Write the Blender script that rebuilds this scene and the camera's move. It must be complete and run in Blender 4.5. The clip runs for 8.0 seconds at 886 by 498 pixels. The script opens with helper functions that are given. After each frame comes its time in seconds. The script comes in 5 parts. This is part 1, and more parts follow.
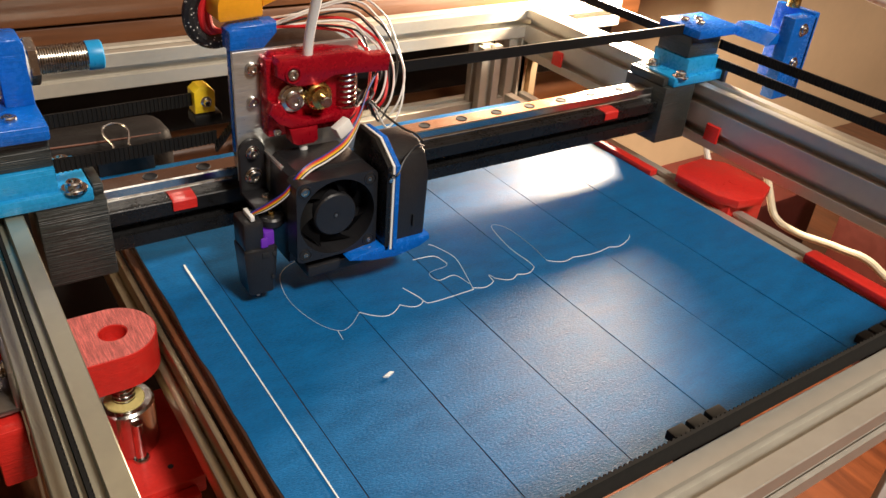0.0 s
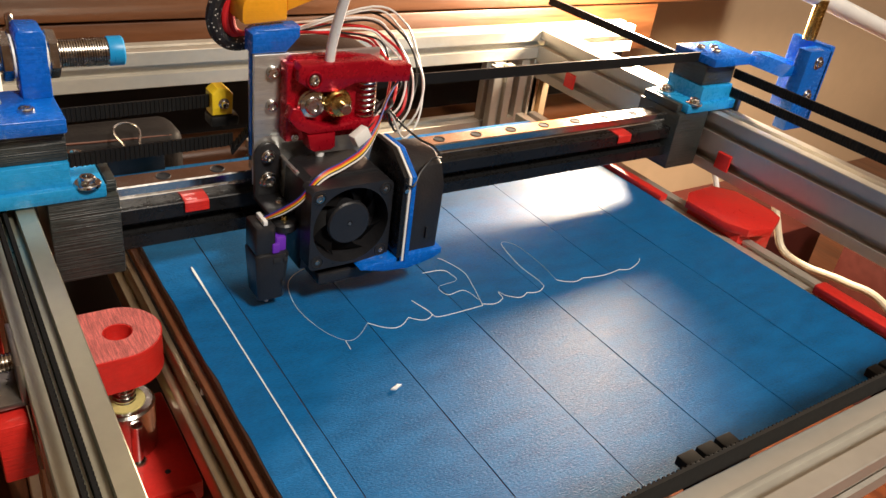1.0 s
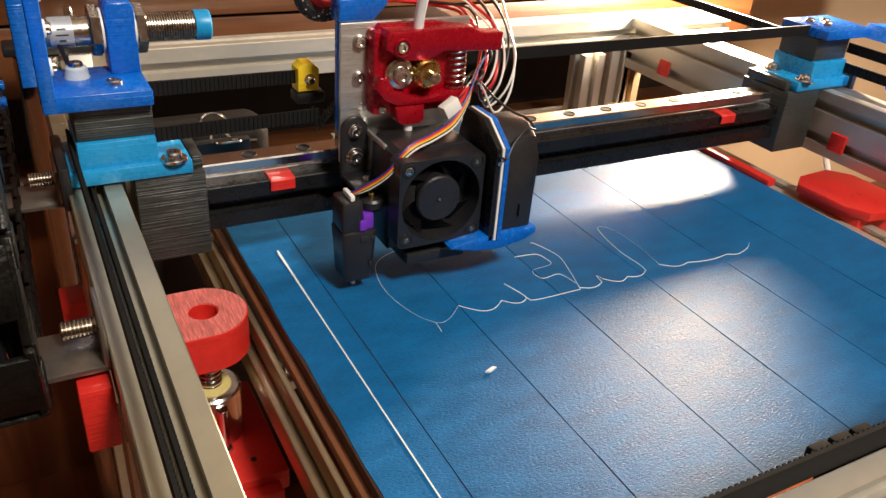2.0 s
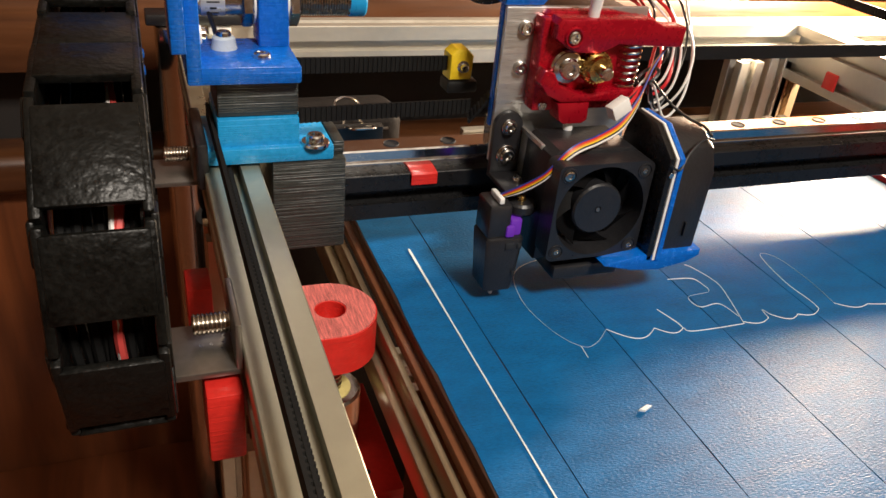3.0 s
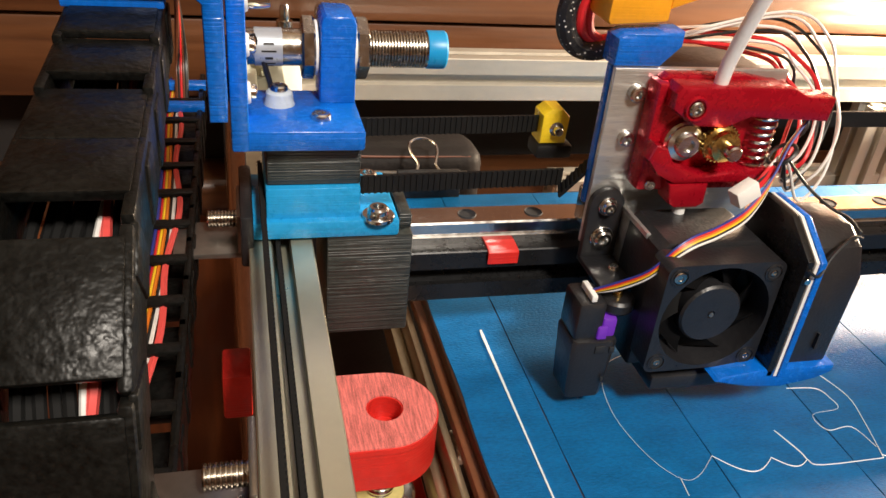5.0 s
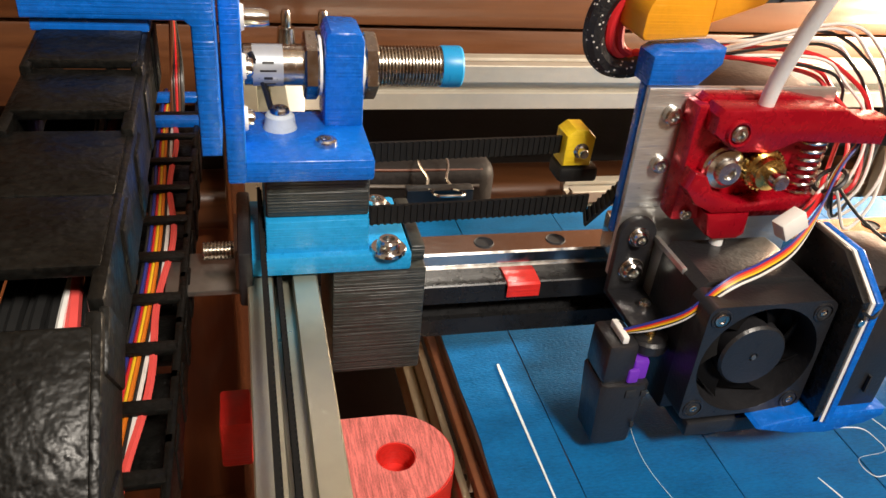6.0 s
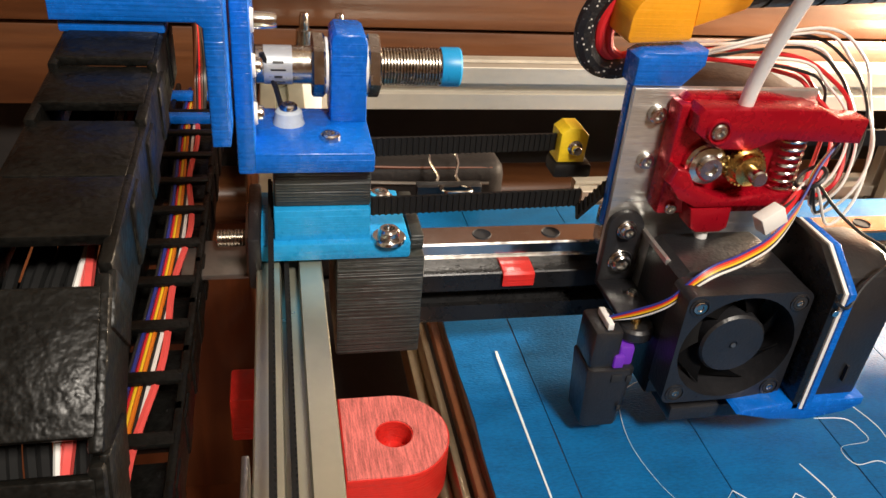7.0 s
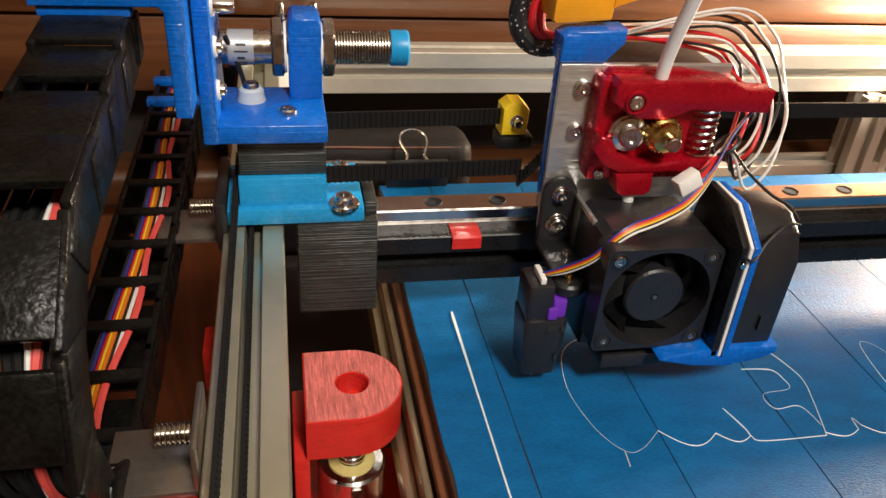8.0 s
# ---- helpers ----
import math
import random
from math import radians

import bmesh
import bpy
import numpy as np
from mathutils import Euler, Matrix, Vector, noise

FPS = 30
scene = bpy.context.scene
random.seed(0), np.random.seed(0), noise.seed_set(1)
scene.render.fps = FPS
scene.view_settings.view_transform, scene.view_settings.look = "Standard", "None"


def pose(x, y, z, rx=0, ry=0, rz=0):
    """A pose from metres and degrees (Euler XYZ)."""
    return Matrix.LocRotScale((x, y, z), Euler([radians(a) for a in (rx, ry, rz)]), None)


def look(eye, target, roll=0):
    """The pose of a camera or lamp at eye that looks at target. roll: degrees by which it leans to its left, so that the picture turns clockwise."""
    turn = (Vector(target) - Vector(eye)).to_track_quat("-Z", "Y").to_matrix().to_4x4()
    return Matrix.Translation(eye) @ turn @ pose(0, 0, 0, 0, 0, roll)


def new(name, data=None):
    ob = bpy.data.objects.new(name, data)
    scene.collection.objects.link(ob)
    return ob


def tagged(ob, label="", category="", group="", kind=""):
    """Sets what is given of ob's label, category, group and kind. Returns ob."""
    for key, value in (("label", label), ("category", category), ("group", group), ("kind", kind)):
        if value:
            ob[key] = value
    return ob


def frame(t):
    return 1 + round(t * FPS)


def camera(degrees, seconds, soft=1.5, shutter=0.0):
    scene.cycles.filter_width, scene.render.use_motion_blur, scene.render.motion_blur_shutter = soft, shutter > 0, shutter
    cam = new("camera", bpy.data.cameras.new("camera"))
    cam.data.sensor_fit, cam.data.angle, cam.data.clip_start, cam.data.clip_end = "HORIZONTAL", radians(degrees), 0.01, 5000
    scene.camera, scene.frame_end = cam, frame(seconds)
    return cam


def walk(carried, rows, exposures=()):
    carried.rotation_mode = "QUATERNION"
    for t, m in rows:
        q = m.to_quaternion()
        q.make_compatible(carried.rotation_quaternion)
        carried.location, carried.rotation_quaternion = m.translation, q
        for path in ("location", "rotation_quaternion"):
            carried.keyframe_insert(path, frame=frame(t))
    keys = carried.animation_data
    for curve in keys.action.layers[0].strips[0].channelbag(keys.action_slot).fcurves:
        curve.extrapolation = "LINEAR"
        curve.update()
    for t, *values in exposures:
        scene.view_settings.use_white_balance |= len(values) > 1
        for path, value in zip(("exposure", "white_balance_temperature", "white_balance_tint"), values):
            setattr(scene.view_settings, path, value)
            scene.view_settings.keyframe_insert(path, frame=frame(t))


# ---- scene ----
cam = camera(58.18, 8.0, soft=1.5)
walk(cam, [
    (0, pose(-0.0899, -0.2500, 0.2257, 58.09, -4.54, -33.42)),
    (0.5, pose(-0.1019, -0.2522, 0.2209, 59.16, -7.85, -34.06)),
    (1, pose(-0.0964, -0.2443, 0.2204, 59.45, -7.05, -32.48)),
    (1.2, pose(-0.0923, -0.2440, 0.2137, 59.74, -6.46, -31.64)),
    (2.3, pose(-0.0980, -0.2230, 0.1905, 60.44, -3.66, -25.98)),
    (2.5, pose(-0.1004, -0.2112, 0.1883, 59.76, -4.12, -24.59)),
    (3, pose(-0.1022, -0.1996, 0.1793, 59.71, -5.04, -19.45)),
    (3.5, pose(-0.1023, -0.2041, 0.1826, 58.43, -5.71, -17.59)),
    (4, pose(-0.1042, -0.1825, 0.1870, 57.84, -5.66, -16.19)),
    (4.5, pose(-0.0982, -0.1578, 0.1819, 58.08, -5.58, -14.61)),
    (4.7, pose(-0.0906, -0.1546, 0.1833, 59.25, -5.17, -13.46)),
    (5.8, pose(-0.0829, -0.1214, 0.1830, 58.31, -5.15, -12.62)),
    (6, pose(-0.0838, -0.1210, 0.1829, 58.51, -4.85, -12.83)),
    (6.5, pose(-0.0830, -0.1203, 0.1861, 58.53, -4.23, -11.71)),
    (7, pose(-0.0776, -0.1373, 0.1877, 58.56, -4.43, -10.65)),
    (7.5, pose(-0.0662, -0.1414, 0.1973, 58.32, -4.30, -10.40)),
    (8, pose(-0.0637, -0.1674, 0.1936, 58.10, -3.77, -10.45)),
], exposures=[(0.0, -0.58), (1.2, -0.55), (2.3, -0.42), (3.5, -0.40), (4.7, -0.14), (5.8, -0.12), (7.0, -0.16), (8.0, -0.48)])

# ---- world and light ----
world = bpy.data.worlds.new("room_air")
scene.world = world
world.use_nodes = True
world.node_tree.nodes["Background"].inputs[0].default_value = (1.0, 0.82, 0.62, 1)
world.node_tree.nodes["Background"].inputs[1].default_value = 0.02


def lamp(name, kind, energy, colour, m, size=0.1):
    data = bpy.data.lights.new(name, kind)
    data.energy, data.color = energy, colour
    if kind == "AREA":
        data.size = size
    else:
        data.shadow_soft_size = size
    ob = new(name, data)
    ob.matrix_world = m
    return ob


# desk lamp behind the machine's far corner, and an added unseen overhead fill
lamp("desk_lamp_bulb", "POINT", 35.0, (1.0, 0.78, 0.55), pose(0.43, 0.232, 0.112), 0.020)
lamp("added_fill_light", "AREA", 47.0, (1.0, 0.905, 0.79), look((0.25, -1.10, 1.35), (0.05, 0.05, 0.0)), 0.26)


# ---- materials ----
def material(name, colour, rough=0.5, metal=0.0, vary=0.12, scale=60.0, bump=0.0, bump_scale=400.0, lines=0.0, line_scale=1500.0, coat=0.0, spec=0.5, rand=0.0, stretch=(1, 1, 1)):
    """Principled surface with two scales of variation, optional fine relief and print layer lines."""
    m = bpy.data.materials.new(name)
    m.use_nodes = True
    nt = m.node_tree
    b = nt.nodes["Principled BSDF"]
    b.inputs["Metallic"].default_value = metal
    b.inputs["Coat Weight"].default_value = coat
    b.inputs["Specular IOR Level"].default_value = spec
    co = nt.nodes.new("ShaderNodeTexCoord")
    mp = nt.nodes.new("ShaderNodeMapping")
    mp.inputs["Scale"].default_value = stretch
    nt.links.new(co.outputs["Object"], mp.inputs[0])
    n1 = nt.nodes.new("ShaderNodeTexNoise")
    n1.inputs["Scale"].default_value, n1.inputs["Detail"].default_value = scale, 5
    nt.links.new(mp.outputs[0], n1.inputs["Vector"])
    n2 = nt.nodes.new("ShaderNodeTexNoise")
    n2.inputs["Scale"].default_value, n2.inputs["Detail"].default_value = scale * 9, 3
    nt.links.new(mp.outputs[0], n2.inputs["Vector"])
    add = nt.nodes.new("ShaderNodeMath")
    add.operation = "ADD"
    nt.links.new(n1.outputs[0], add.inputs[0])
    nt.links.new(n2.outputs[0], add.inputs[1])
    ramp = nt.nodes.new("ShaderNodeMapRange")
    ramp.inputs[1].default_value, ramp.inputs[2].default_value = 0.6, 1.4
    ramp.inputs[3].default_value, ramp.inputs[4].default_value = 1 - vary, 1 + vary
    nt.links.new(add.outputs[0], ramp.inputs[0])
    mul = nt.nodes.new("ShaderNodeVectorMath")
    mul.operation = "SCALE"
    mul.inputs[0].default_value = colour
    nt.links.new(ramp.outputs[0], mul.inputs["Scale"])
    last = mul.outputs[0]
    if rand:
        info = nt.nodes.new("ShaderNodeObjectInfo")
        r = nt.nodes.new("ShaderNodeMapRange")
        r.inputs[3].default_value, r.inputs[4].default_value = 1 - rand, 1 + rand
        nt.links.new(info.outputs["Random"], r.inputs[0])
        mul2 = nt.nodes.new("ShaderNodeVectorMath")
        mul2.operation = "SCALE"
        nt.links.new(last, mul2.inputs[0])
        nt.links.new(r.outputs[0], mul2.inputs["Scale"])
        last = mul2.outputs[0]
    nt.links.new(last, b.inputs["Base Color"])
    rr = nt.nodes.new("ShaderNodeMapRange")
    rr.inputs[1].default_value, rr.inputs[2].default_value = 0.6, 1.4
    rr.inputs[3].default_value, rr.inputs[4].default_value = max(0.03, rough - 0.09), min(1, rough + 0.09)
    nt.links.new(add.outputs[0], rr.inputs[0])
    nt.links.new(rr.outputs[0], b.inputs["Roughness"])
    height = None
    if bump:
        n3 = nt.nodes.new("ShaderNodeTexNoise")
        n3.inputs["Scale"].default_value, n3.inputs["Detail"].default_value = bump_scale, 2
        nt.links.new(mp.outputs[0], n3.inputs["Vector"])
        bp = nt.nodes.new("ShaderNodeBump")
        bp.inputs["Strength"].default_value, bp.inputs["Distance"].default_value = bump, 0.0006
        nt.links.new(n3.outputs[0], bp.inputs["Height"])
        height = bp
    if lines:
        lm = nt.nodes.new("ShaderNodeMapping")
        lm.inputs["Scale"].default_value = (12, 12, line_scale)
        nt.links.new(co.outputs["Object"], lm.inputs[0])
        w = nt.nodes.new("ShaderNodeTexNoise")
        w.inputs["Scale"].default_value, w.inputs["Detail"].default_value = 1.0, 3
        nt.links.new(lm.outputs[0], w.inputs["Vector"])
        bp = nt.nodes.new("ShaderNodeBump")
        bp.inputs["Strength"].default_value, bp.inputs["Distance"].default_value = lines, 0.0007
        nt.links.new(w.outputs[0], bp.inputs["Height"])
        if height:
            nt.links.new(height.outputs[0], bp.inputs["Normal"])
        height = bp
    if height:
        nt.links.new(height.outputs[0], b.inputs["Normal"])
    return m


def wood(name, dark, light, axis_stretch, rough=0.38):
    """Varnished wood: long grain along one axis."""
    m = material(name, light, rough, 0, 0.15, 9, 0.08, 90, coat=0.25, rand=0.12, stretch=axis_stretch)
    nt = m.node_tree
    b = nt.nodes["Principled BSDF"]
    scale_node = [n for n in nt.nodes if n.type == "VECT_MATH"][0]
    mp = [n for n in nt.nodes if n.type == "MAPPING"][0]
    n = nt.nodes.new("ShaderNodeTexNoise")
    n.inputs["Scale"].default_value, n.inputs["Detail"].default_value, n.inputs["Distortion"].default_value = 16, 7, 0.8
    nt.links.new(mp.outputs[0], n.inputs["Vector"])
    cr = nt.nodes.new("ShaderNodeValToRGB")
    cr.color_ramp.elements[0].position, cr.color_ramp.elements[1].position = 0.32, 0.68
    cr.color_ramp.elements[0].color, cr.color_ramp.elements[1].color = (*dark, 1), (*light, 1)
    nt.links.new(n.outputs[0], cr.inputs[0])
    nt.links.new(cr.outputs[0], scale_node.inputs[0])
    return m


M = {}
M["blue"] = material("blue_printed_plastic", (0.002, 0.118, 0.53), 0.25, lines=0.50, line_scale=1500, bump=0.6, bump_scale=260, vary=0.2)
M["cyan"] = material("cyan_printed_plastic", (0.014, 0.29, 0.62), 0.30, lines=0.36, line_scale=1500, bump=0.40, bump_scale=260, vary=0.14)
M["red"] = material("red_printed_plastic", (0.60, 0.024, 0.018), 0.35, lines=0.4, line_scale=1500, bump=0.15, vary=0.14)
M["black_print"] = material("black_printed_plastic", (0.028, 0.033, 0.031), 0.42, lines=1.0, line_scale=1300, bump=0.5, bump_scale=250, vary=0.4, spec=0.6)
M["black"] = material("black_moulded_plastic", (0.014, 0.014, 0.016), 0.36, bump=0.2, bump_scale=900, vary=0.2)
M["chain"] = material("black_nylon", (0.005, 0.005, 0.0045), 0.36, bump=0.6, bump_scale=420, vary=0.8, scale=110, spec=0.17)
M["rubber"] = material("black_rubber", (0.008, 0.008, 0.008), 0.55, vary=0.2, spec=0.25)
M["matte"] = material("matte_black_plastic", (0.010, 0.010, 0.010), 0.8, vary=0.2, spec=0.2)
M["anodised"] = material("black_anodised_aluminium", (0.018, 0.018, 0.019), 0.3, metal=0.5, vary=0.25, bump=0.05)
M["red_worn"] = material("whitish_red_plastic", (0.66, 0.17, 0.15), 0.5, lines=0.0, bump=0.4, bump_scale=700, vary=0.8, scale=260, stretch=(6, 0.5, 1))
M["rail_alu"] = material("greenish_anodised_rail", (0.53, 0.52, 0.40), 0.34, metal=0.74, vary=0.07, scale=25, bump=0.03, bump_scale=500)
M["olive_alu"] = material("olive_metal_profile", (0.36, 0.29, 0.19), 0.36, metal=0.8, vary=0.1, scale=25)
M["alu"] = material("aluminium_extrusion", (0.58, 0.55, 0.48), 0.38, metal=0.6, vary=0.05, scale=25, bump=0.03, bump_scale=500)
M["plate"] = material("brushed_aluminium_plate", (0.66, 0.66, 0.64), 0.34, metal=0.85, vary=0.16, bump=0.35, bump_scale=60, scale=30, stretch=(1, 8, 12))
# plain aluminium with the wood's brown reflection put into its colour
M["alu_low"] = material("aluminium_painted_reflection", (0.42, 0.31, 0.20), 0.34, metal=0.6, vary=0.08, scale=25)
M["greymetal"] = material("grey_sheet_metal", (0.24, 0.22, 0.20), 0.34, metal=0.85, vary=0.12)
M["steel"] = material("bright_steel", (0.62, 0.61, 0.59), 0.18, metal=1.0, vary=0.1)
M["darksteel"] = material("nickel_plated_brass", (0.42, 0.38, 0.33), 0.24, metal=1.0, vary=0.15)
M["brass"] = material("brass", (0.62, 0.42, 0.14), 0.25, metal=1.0, vary=0.15)
M["redano"] = material("red_anodised_aluminium", (0.40, 0.004, 0.016), 0.28, metal=0.45, vary=0.08, bump=0.08, bump_scale=1200)
M["yellow"] = material("yellow_printed_plastic", (0.80, 0.56, 0.02), 0.42, lines=0.3, vary=0.1)
M["orange"] = material("orange_printed_plastic", (0.80, 0.34, 0.012), 0.40, lines=0.2, vary=0.08)
M["white"] = material("white_plastic", (0.78, 0.77, 0.74), 0.4, vary=0.05)
M["nylon"] = material("milky_nylon", (0.46, 0.52, 0.58), 0.3, vary=0.05)
M["ptfe"] = material("translucent_white_tube", (0.80, 0.80, 0.79), 0.3, vary=0.04)
M["ptfe"].node_tree.nodes["Principled BSDF"].inputs["Subsurface Weight"].default_value = 0.3
M["ptfe"].node_tree.nodes["Principled BSDF"].inputs["Subsurface Radius"].default_value = (0.003, 0.003, 0.003)
M["filament"] = material("white_filament", (0.74, 0.78, 0.80), 0.35, vary=0.05)
M["tape"] = material("blue_masking_tape", (0.0015, 0.104, 0.292), 0.46, vary=0.34, scale=55, bump=0.42, bump_scale=760, spec=0.25, rand=0.05, stretch=(1, 2.6, 1))
M["fan_dark"] = material("dark_fan_plastic", (0.004, 0.004, 0.0045), 0.6, vary=0.1, spec=0.08)
# near-black for joints, and for shade painted on flat hole discs
M["joint"] = material("joint_and_hole_shade", (0.01, 0.012, 0.016), 0.8)
M["glass_edge"] = material("dark_bed_edge", (0.045, 0.018, 0.010), 0.45, vary=0.3)
M["cork"] = material("brown_bed_board", (0.16, 0.055, 0.022), 0.4, vary=0.2)
M["wood_wall"] = wood("cabinet_wood", (0.046, 0.015, 0.005), (0.098, 0.036, 0.012), (0.35, 3, 5))
# reddish wood, made brighter in colour for the light falling on it
M["wood_low"] = wood("reddish_wood_lit_in_colour", (0.105, 0.030, 0.010), (0.22, 0.068, 0.022), (3, 3, 0.35))
M["wood_table"] = wood("table_wood", (0.085, 0.024, 0.009), (0.18, 0.052, 0.018), (4, 0.4, 4))
# near-black colour stands in for shade in the gap and behind the bed
M["shade"] = material("painted_shade_black", (0.012, 0.009, 0.008), 0.8)
M["wallpaint"] = material("beige_wall_paint", (0.56, 0.40, 0.25), 0.8, vary=0.05, scale=6, bump=0.1, bump_scale=120)
M["leather"] = material("black_leather_pouch", (0.010, 0.008, 0.008), 0.62, bump=0.6, bump_scale=250, vary=0.4, spec=0.2)
M["sensor_tip"] = material("blue_sensor_face", (0.01, 0.30, 0.62), 0.35, vary=0.05)
M["cream"] = material("cream_cable", (0.68, 0.60, 0.44), 0.45, vary=0.05)
M["darkred"] = material("dark_red_box", (0.055, 0.009, 0.006), 0.5, vary=0.3, scale=20)
M["grease"] = material("yellow_grease_ring", (0.62, 0.52, 0.20), 0.4, vary=0.15)
M["label"] = material("silver_label", (0.46, 0.49, 0.52), 0.3, metal=0.4, vary=0.05)
for key, c in dict(w_red=(0.55, 0.015, 0.02), w_black=(0.012, 0.012, 0.012), w_white=(0.72, 0.71, 0.68), w_yellow=(0.75, 0.48, 0.02), w_orange=(0.62, 0.16, 0.01), w_blue=(0.02, 0.03, 0.22), w_brown=(0.10, 0.03, 0.012)).items():
    M[key] = material("wire_" + key[2:], c, 0.42, vary=0.06)
M["w_salmon"] = material("wire_salmon_red", (0.72, 0.085, 0.075), 0.45, vary=0.08)
# black braided sleeve with pale threads showing through
M["braid"] = material("braided_sleeve", (0.010, 0.010, 0.011), 0.45, bump=0.6, bump_scale=900)
nt = M["braid"].node_tree
vor = nt.nodes.new("ShaderNodeTexVoronoi")
vor.inputs["Scale"].default_value = 620
pale = nt.nodes.new("ShaderNodeValToRGB")
pale.color_ramp.elements[0].position, pale.color_ramp.elements[1].position = 0.16, 0.24
pale.color_ramp.elements[0].color, pale.color_ramp.elements[1].color = (0.62, 0.60, 0.56, 1), (0.010, 0.010, 0.011, 1)
tex = nt.nodes.new("ShaderNodeTexCoord")
nt.links.new(tex.outputs["Object"], vor.inputs["Vector"])
nt.links.new(vor.outputs["Distance"], pale.inputs[0])
nt.links.new(pale.outputs[0], nt.nodes["Principled BSDF"].inputs["Base Color"])
glow = bpy.data.materials.new("violet_indicator")
glow.use_nodes = True
gb = glow.node_tree.nodes["Principled BSDF"]
gb.inputs["Base Color"].default_value = (0.10, 0.02, 0.25, 1)
gb.inputs["Emission Color"].default_value = (0.12, 0.015, 0.42, 1)
gb.inputs["Emission Strength"].default_value = 0.45
M["glow"] = glow


# ---- mesh helpers ----
def box(bm, x0, x1, y0, y1, z0, z1, bev=0.0, seg=2, m=None):
    r = bmesh.ops.create_cube(bm, size=1.0)
    vs = r["verts"]
    for v in vs:
        v.co = Vector(((x0 + x1) / 2 + v.co.x * (x1 - x0), (y0 + y1) / 2 + v.co.y * (y1 - y0), (z0 + z1) / 2 + v.co.z * (z1 - z0)))
        if m is not None:
            v.co = m @ v.co
    if bev:
        es = list({e for v in vs for e in v.link_edges})
        bmesh.ops.bevel(bm, geom=es, offset=bev, segments=seg, profile=0.5, affect="EDGES")
    return bm


def lathe(bm, profile, p0, way, seg=24, turn=0.0):
    """Turned body: profile of (radius, height) along way from p0."""
    w = Vector(way).normalized()
    q = w.to_track_quat("Z", "Y").to_matrix()
    rings = []
    for r, h in profile:
        if r < 1e-6:
            rings.append([bm.verts.new(Vector(p0) + q @ Vector((0, 0, h)))])
        else:
            rings.append([bm.verts.new(Vector(p0) + q @ Vector((r * math.cos(turn + 2 * math.pi * k / seg), r * math.sin(turn + 2 * math.pi * k / seg), h))) for k in range(seg)])
    for a, b in zip(rings, rings[1:]):
        for k in range(seg):
            n = (k + 1) % seg
            if len(a) == 1 and len(b) == 1:
                continue
            if len(a) == 1:
                bm.faces.new((a[0], b[k], b[n]))
            elif len(b) == 1:
                bm.faces.new((a[k], a[n], b[0]))
            else:
                bm.faces.new((a[k], a[n], b[n], b[k]))
    return bm


def cyl(bm, p0, p1, r, seg=20, bev=0.0, turn=0.0):
    d = Vector(p1) - Vector(p0)
    h = d.length
    bv = bev or r * 0.06
    return lathe(bm, [(0, 0), (r - bv, 0), (r, bv), (r, h - bv), (r - bv, h), (0, h)], p0, d, seg, turn)


def smooth_path(pts, n=8):
    pts = [Vector(p) for p in pts]
    out = []
    for i in range(len(pts) - 1):
        a, b, c, d = pts[max(i - 1, 0)], pts[i], pts[i + 1], pts[min(i + 2, len(pts) - 1)]
        for k in range(n):
            t = k / n
            out.append(0.5 * (2 * b + (c - a) * t + (2 * a - 5 * b + 4 * c - d) * t * t + (3 * b - a - 3 * c + d) * t ** 3))
    out.append(pts[-1])
    return out


def sweep(bm, pts, r, seg=8, n=8, smooth=True, flat=1.0):
    """A round (or flattened) cord along a path."""
    path = smooth_path(pts, n) if smooth else [Vector(p) for p in pts]
    side = None
    rings = []
    for i, p in enumerate(path):
        t = (path[min(i + 1, len(path) - 1)] - path[max(i - 1, 0)]).normalized()
        if side is None:
            side = t.orthogonal().normalized()
        side = (side - t * side.dot(t)).normalized()
        up = t.cross(side)
        rings.append([bm.verts.new(p + side * r * math.cos(2 * math.pi * k / seg) + up * r * flat * math.sin(2 * math.pi * k / seg)) for k in range(seg)])
    for a, b in zip(rings, rings[1:]):
        for k in range(seg):
            bm.faces.new((a[k], a[(k + 1) % seg], b[(k + 1) % seg], b[k]))
    bm.faces.new(rings[0][::-1])
    bm.faces.new(rings[-1])
    return bm


def prism(bm, outline, axis, lo, hi, bev=0.0):
    """An outline drawn in the plane across axis, pushed from lo to hi."""
    def at(a, b, c):
        return {"x": (c, a, b), "y": (a, c, b), "z": (a, b, c)}[axis]
    low = [bm.verts.new(at(a, b, lo)) for a, b in outline]
    high = [bm.verts.new(at(a, b, hi)) for a, b in outline]
    n = len(outline)
    fs = [bm.faces.new(low[::-1]), bm.faces.new(high)]
    for k in range(n):
        fs.append(bm.faces.new((low[k], low[(k + 1) % n], high[(k + 1) % n], high[k])))
    bmesh.ops.recalc_face_normals(bm, faces=fs)
    if bev:
        es = [e for e in {e for f in fs[:2] for e in f.edges}]
        bmesh.ops.bevel(bm, geom=es, offset=bev, segments=2, profile=0.5, affect="EDGES")
    return bm


def thing(name, base, label, category, group="", kind=""):
    ob = new(name)
    ob.empty_display_size = 0.01
    ob.location = base
    return tagged(ob, label, category, group, kind)


def root_of(ob):
    at = Vector()
    while ob is not None:
        at = at + ob.location
        ob = ob.parent
    return at


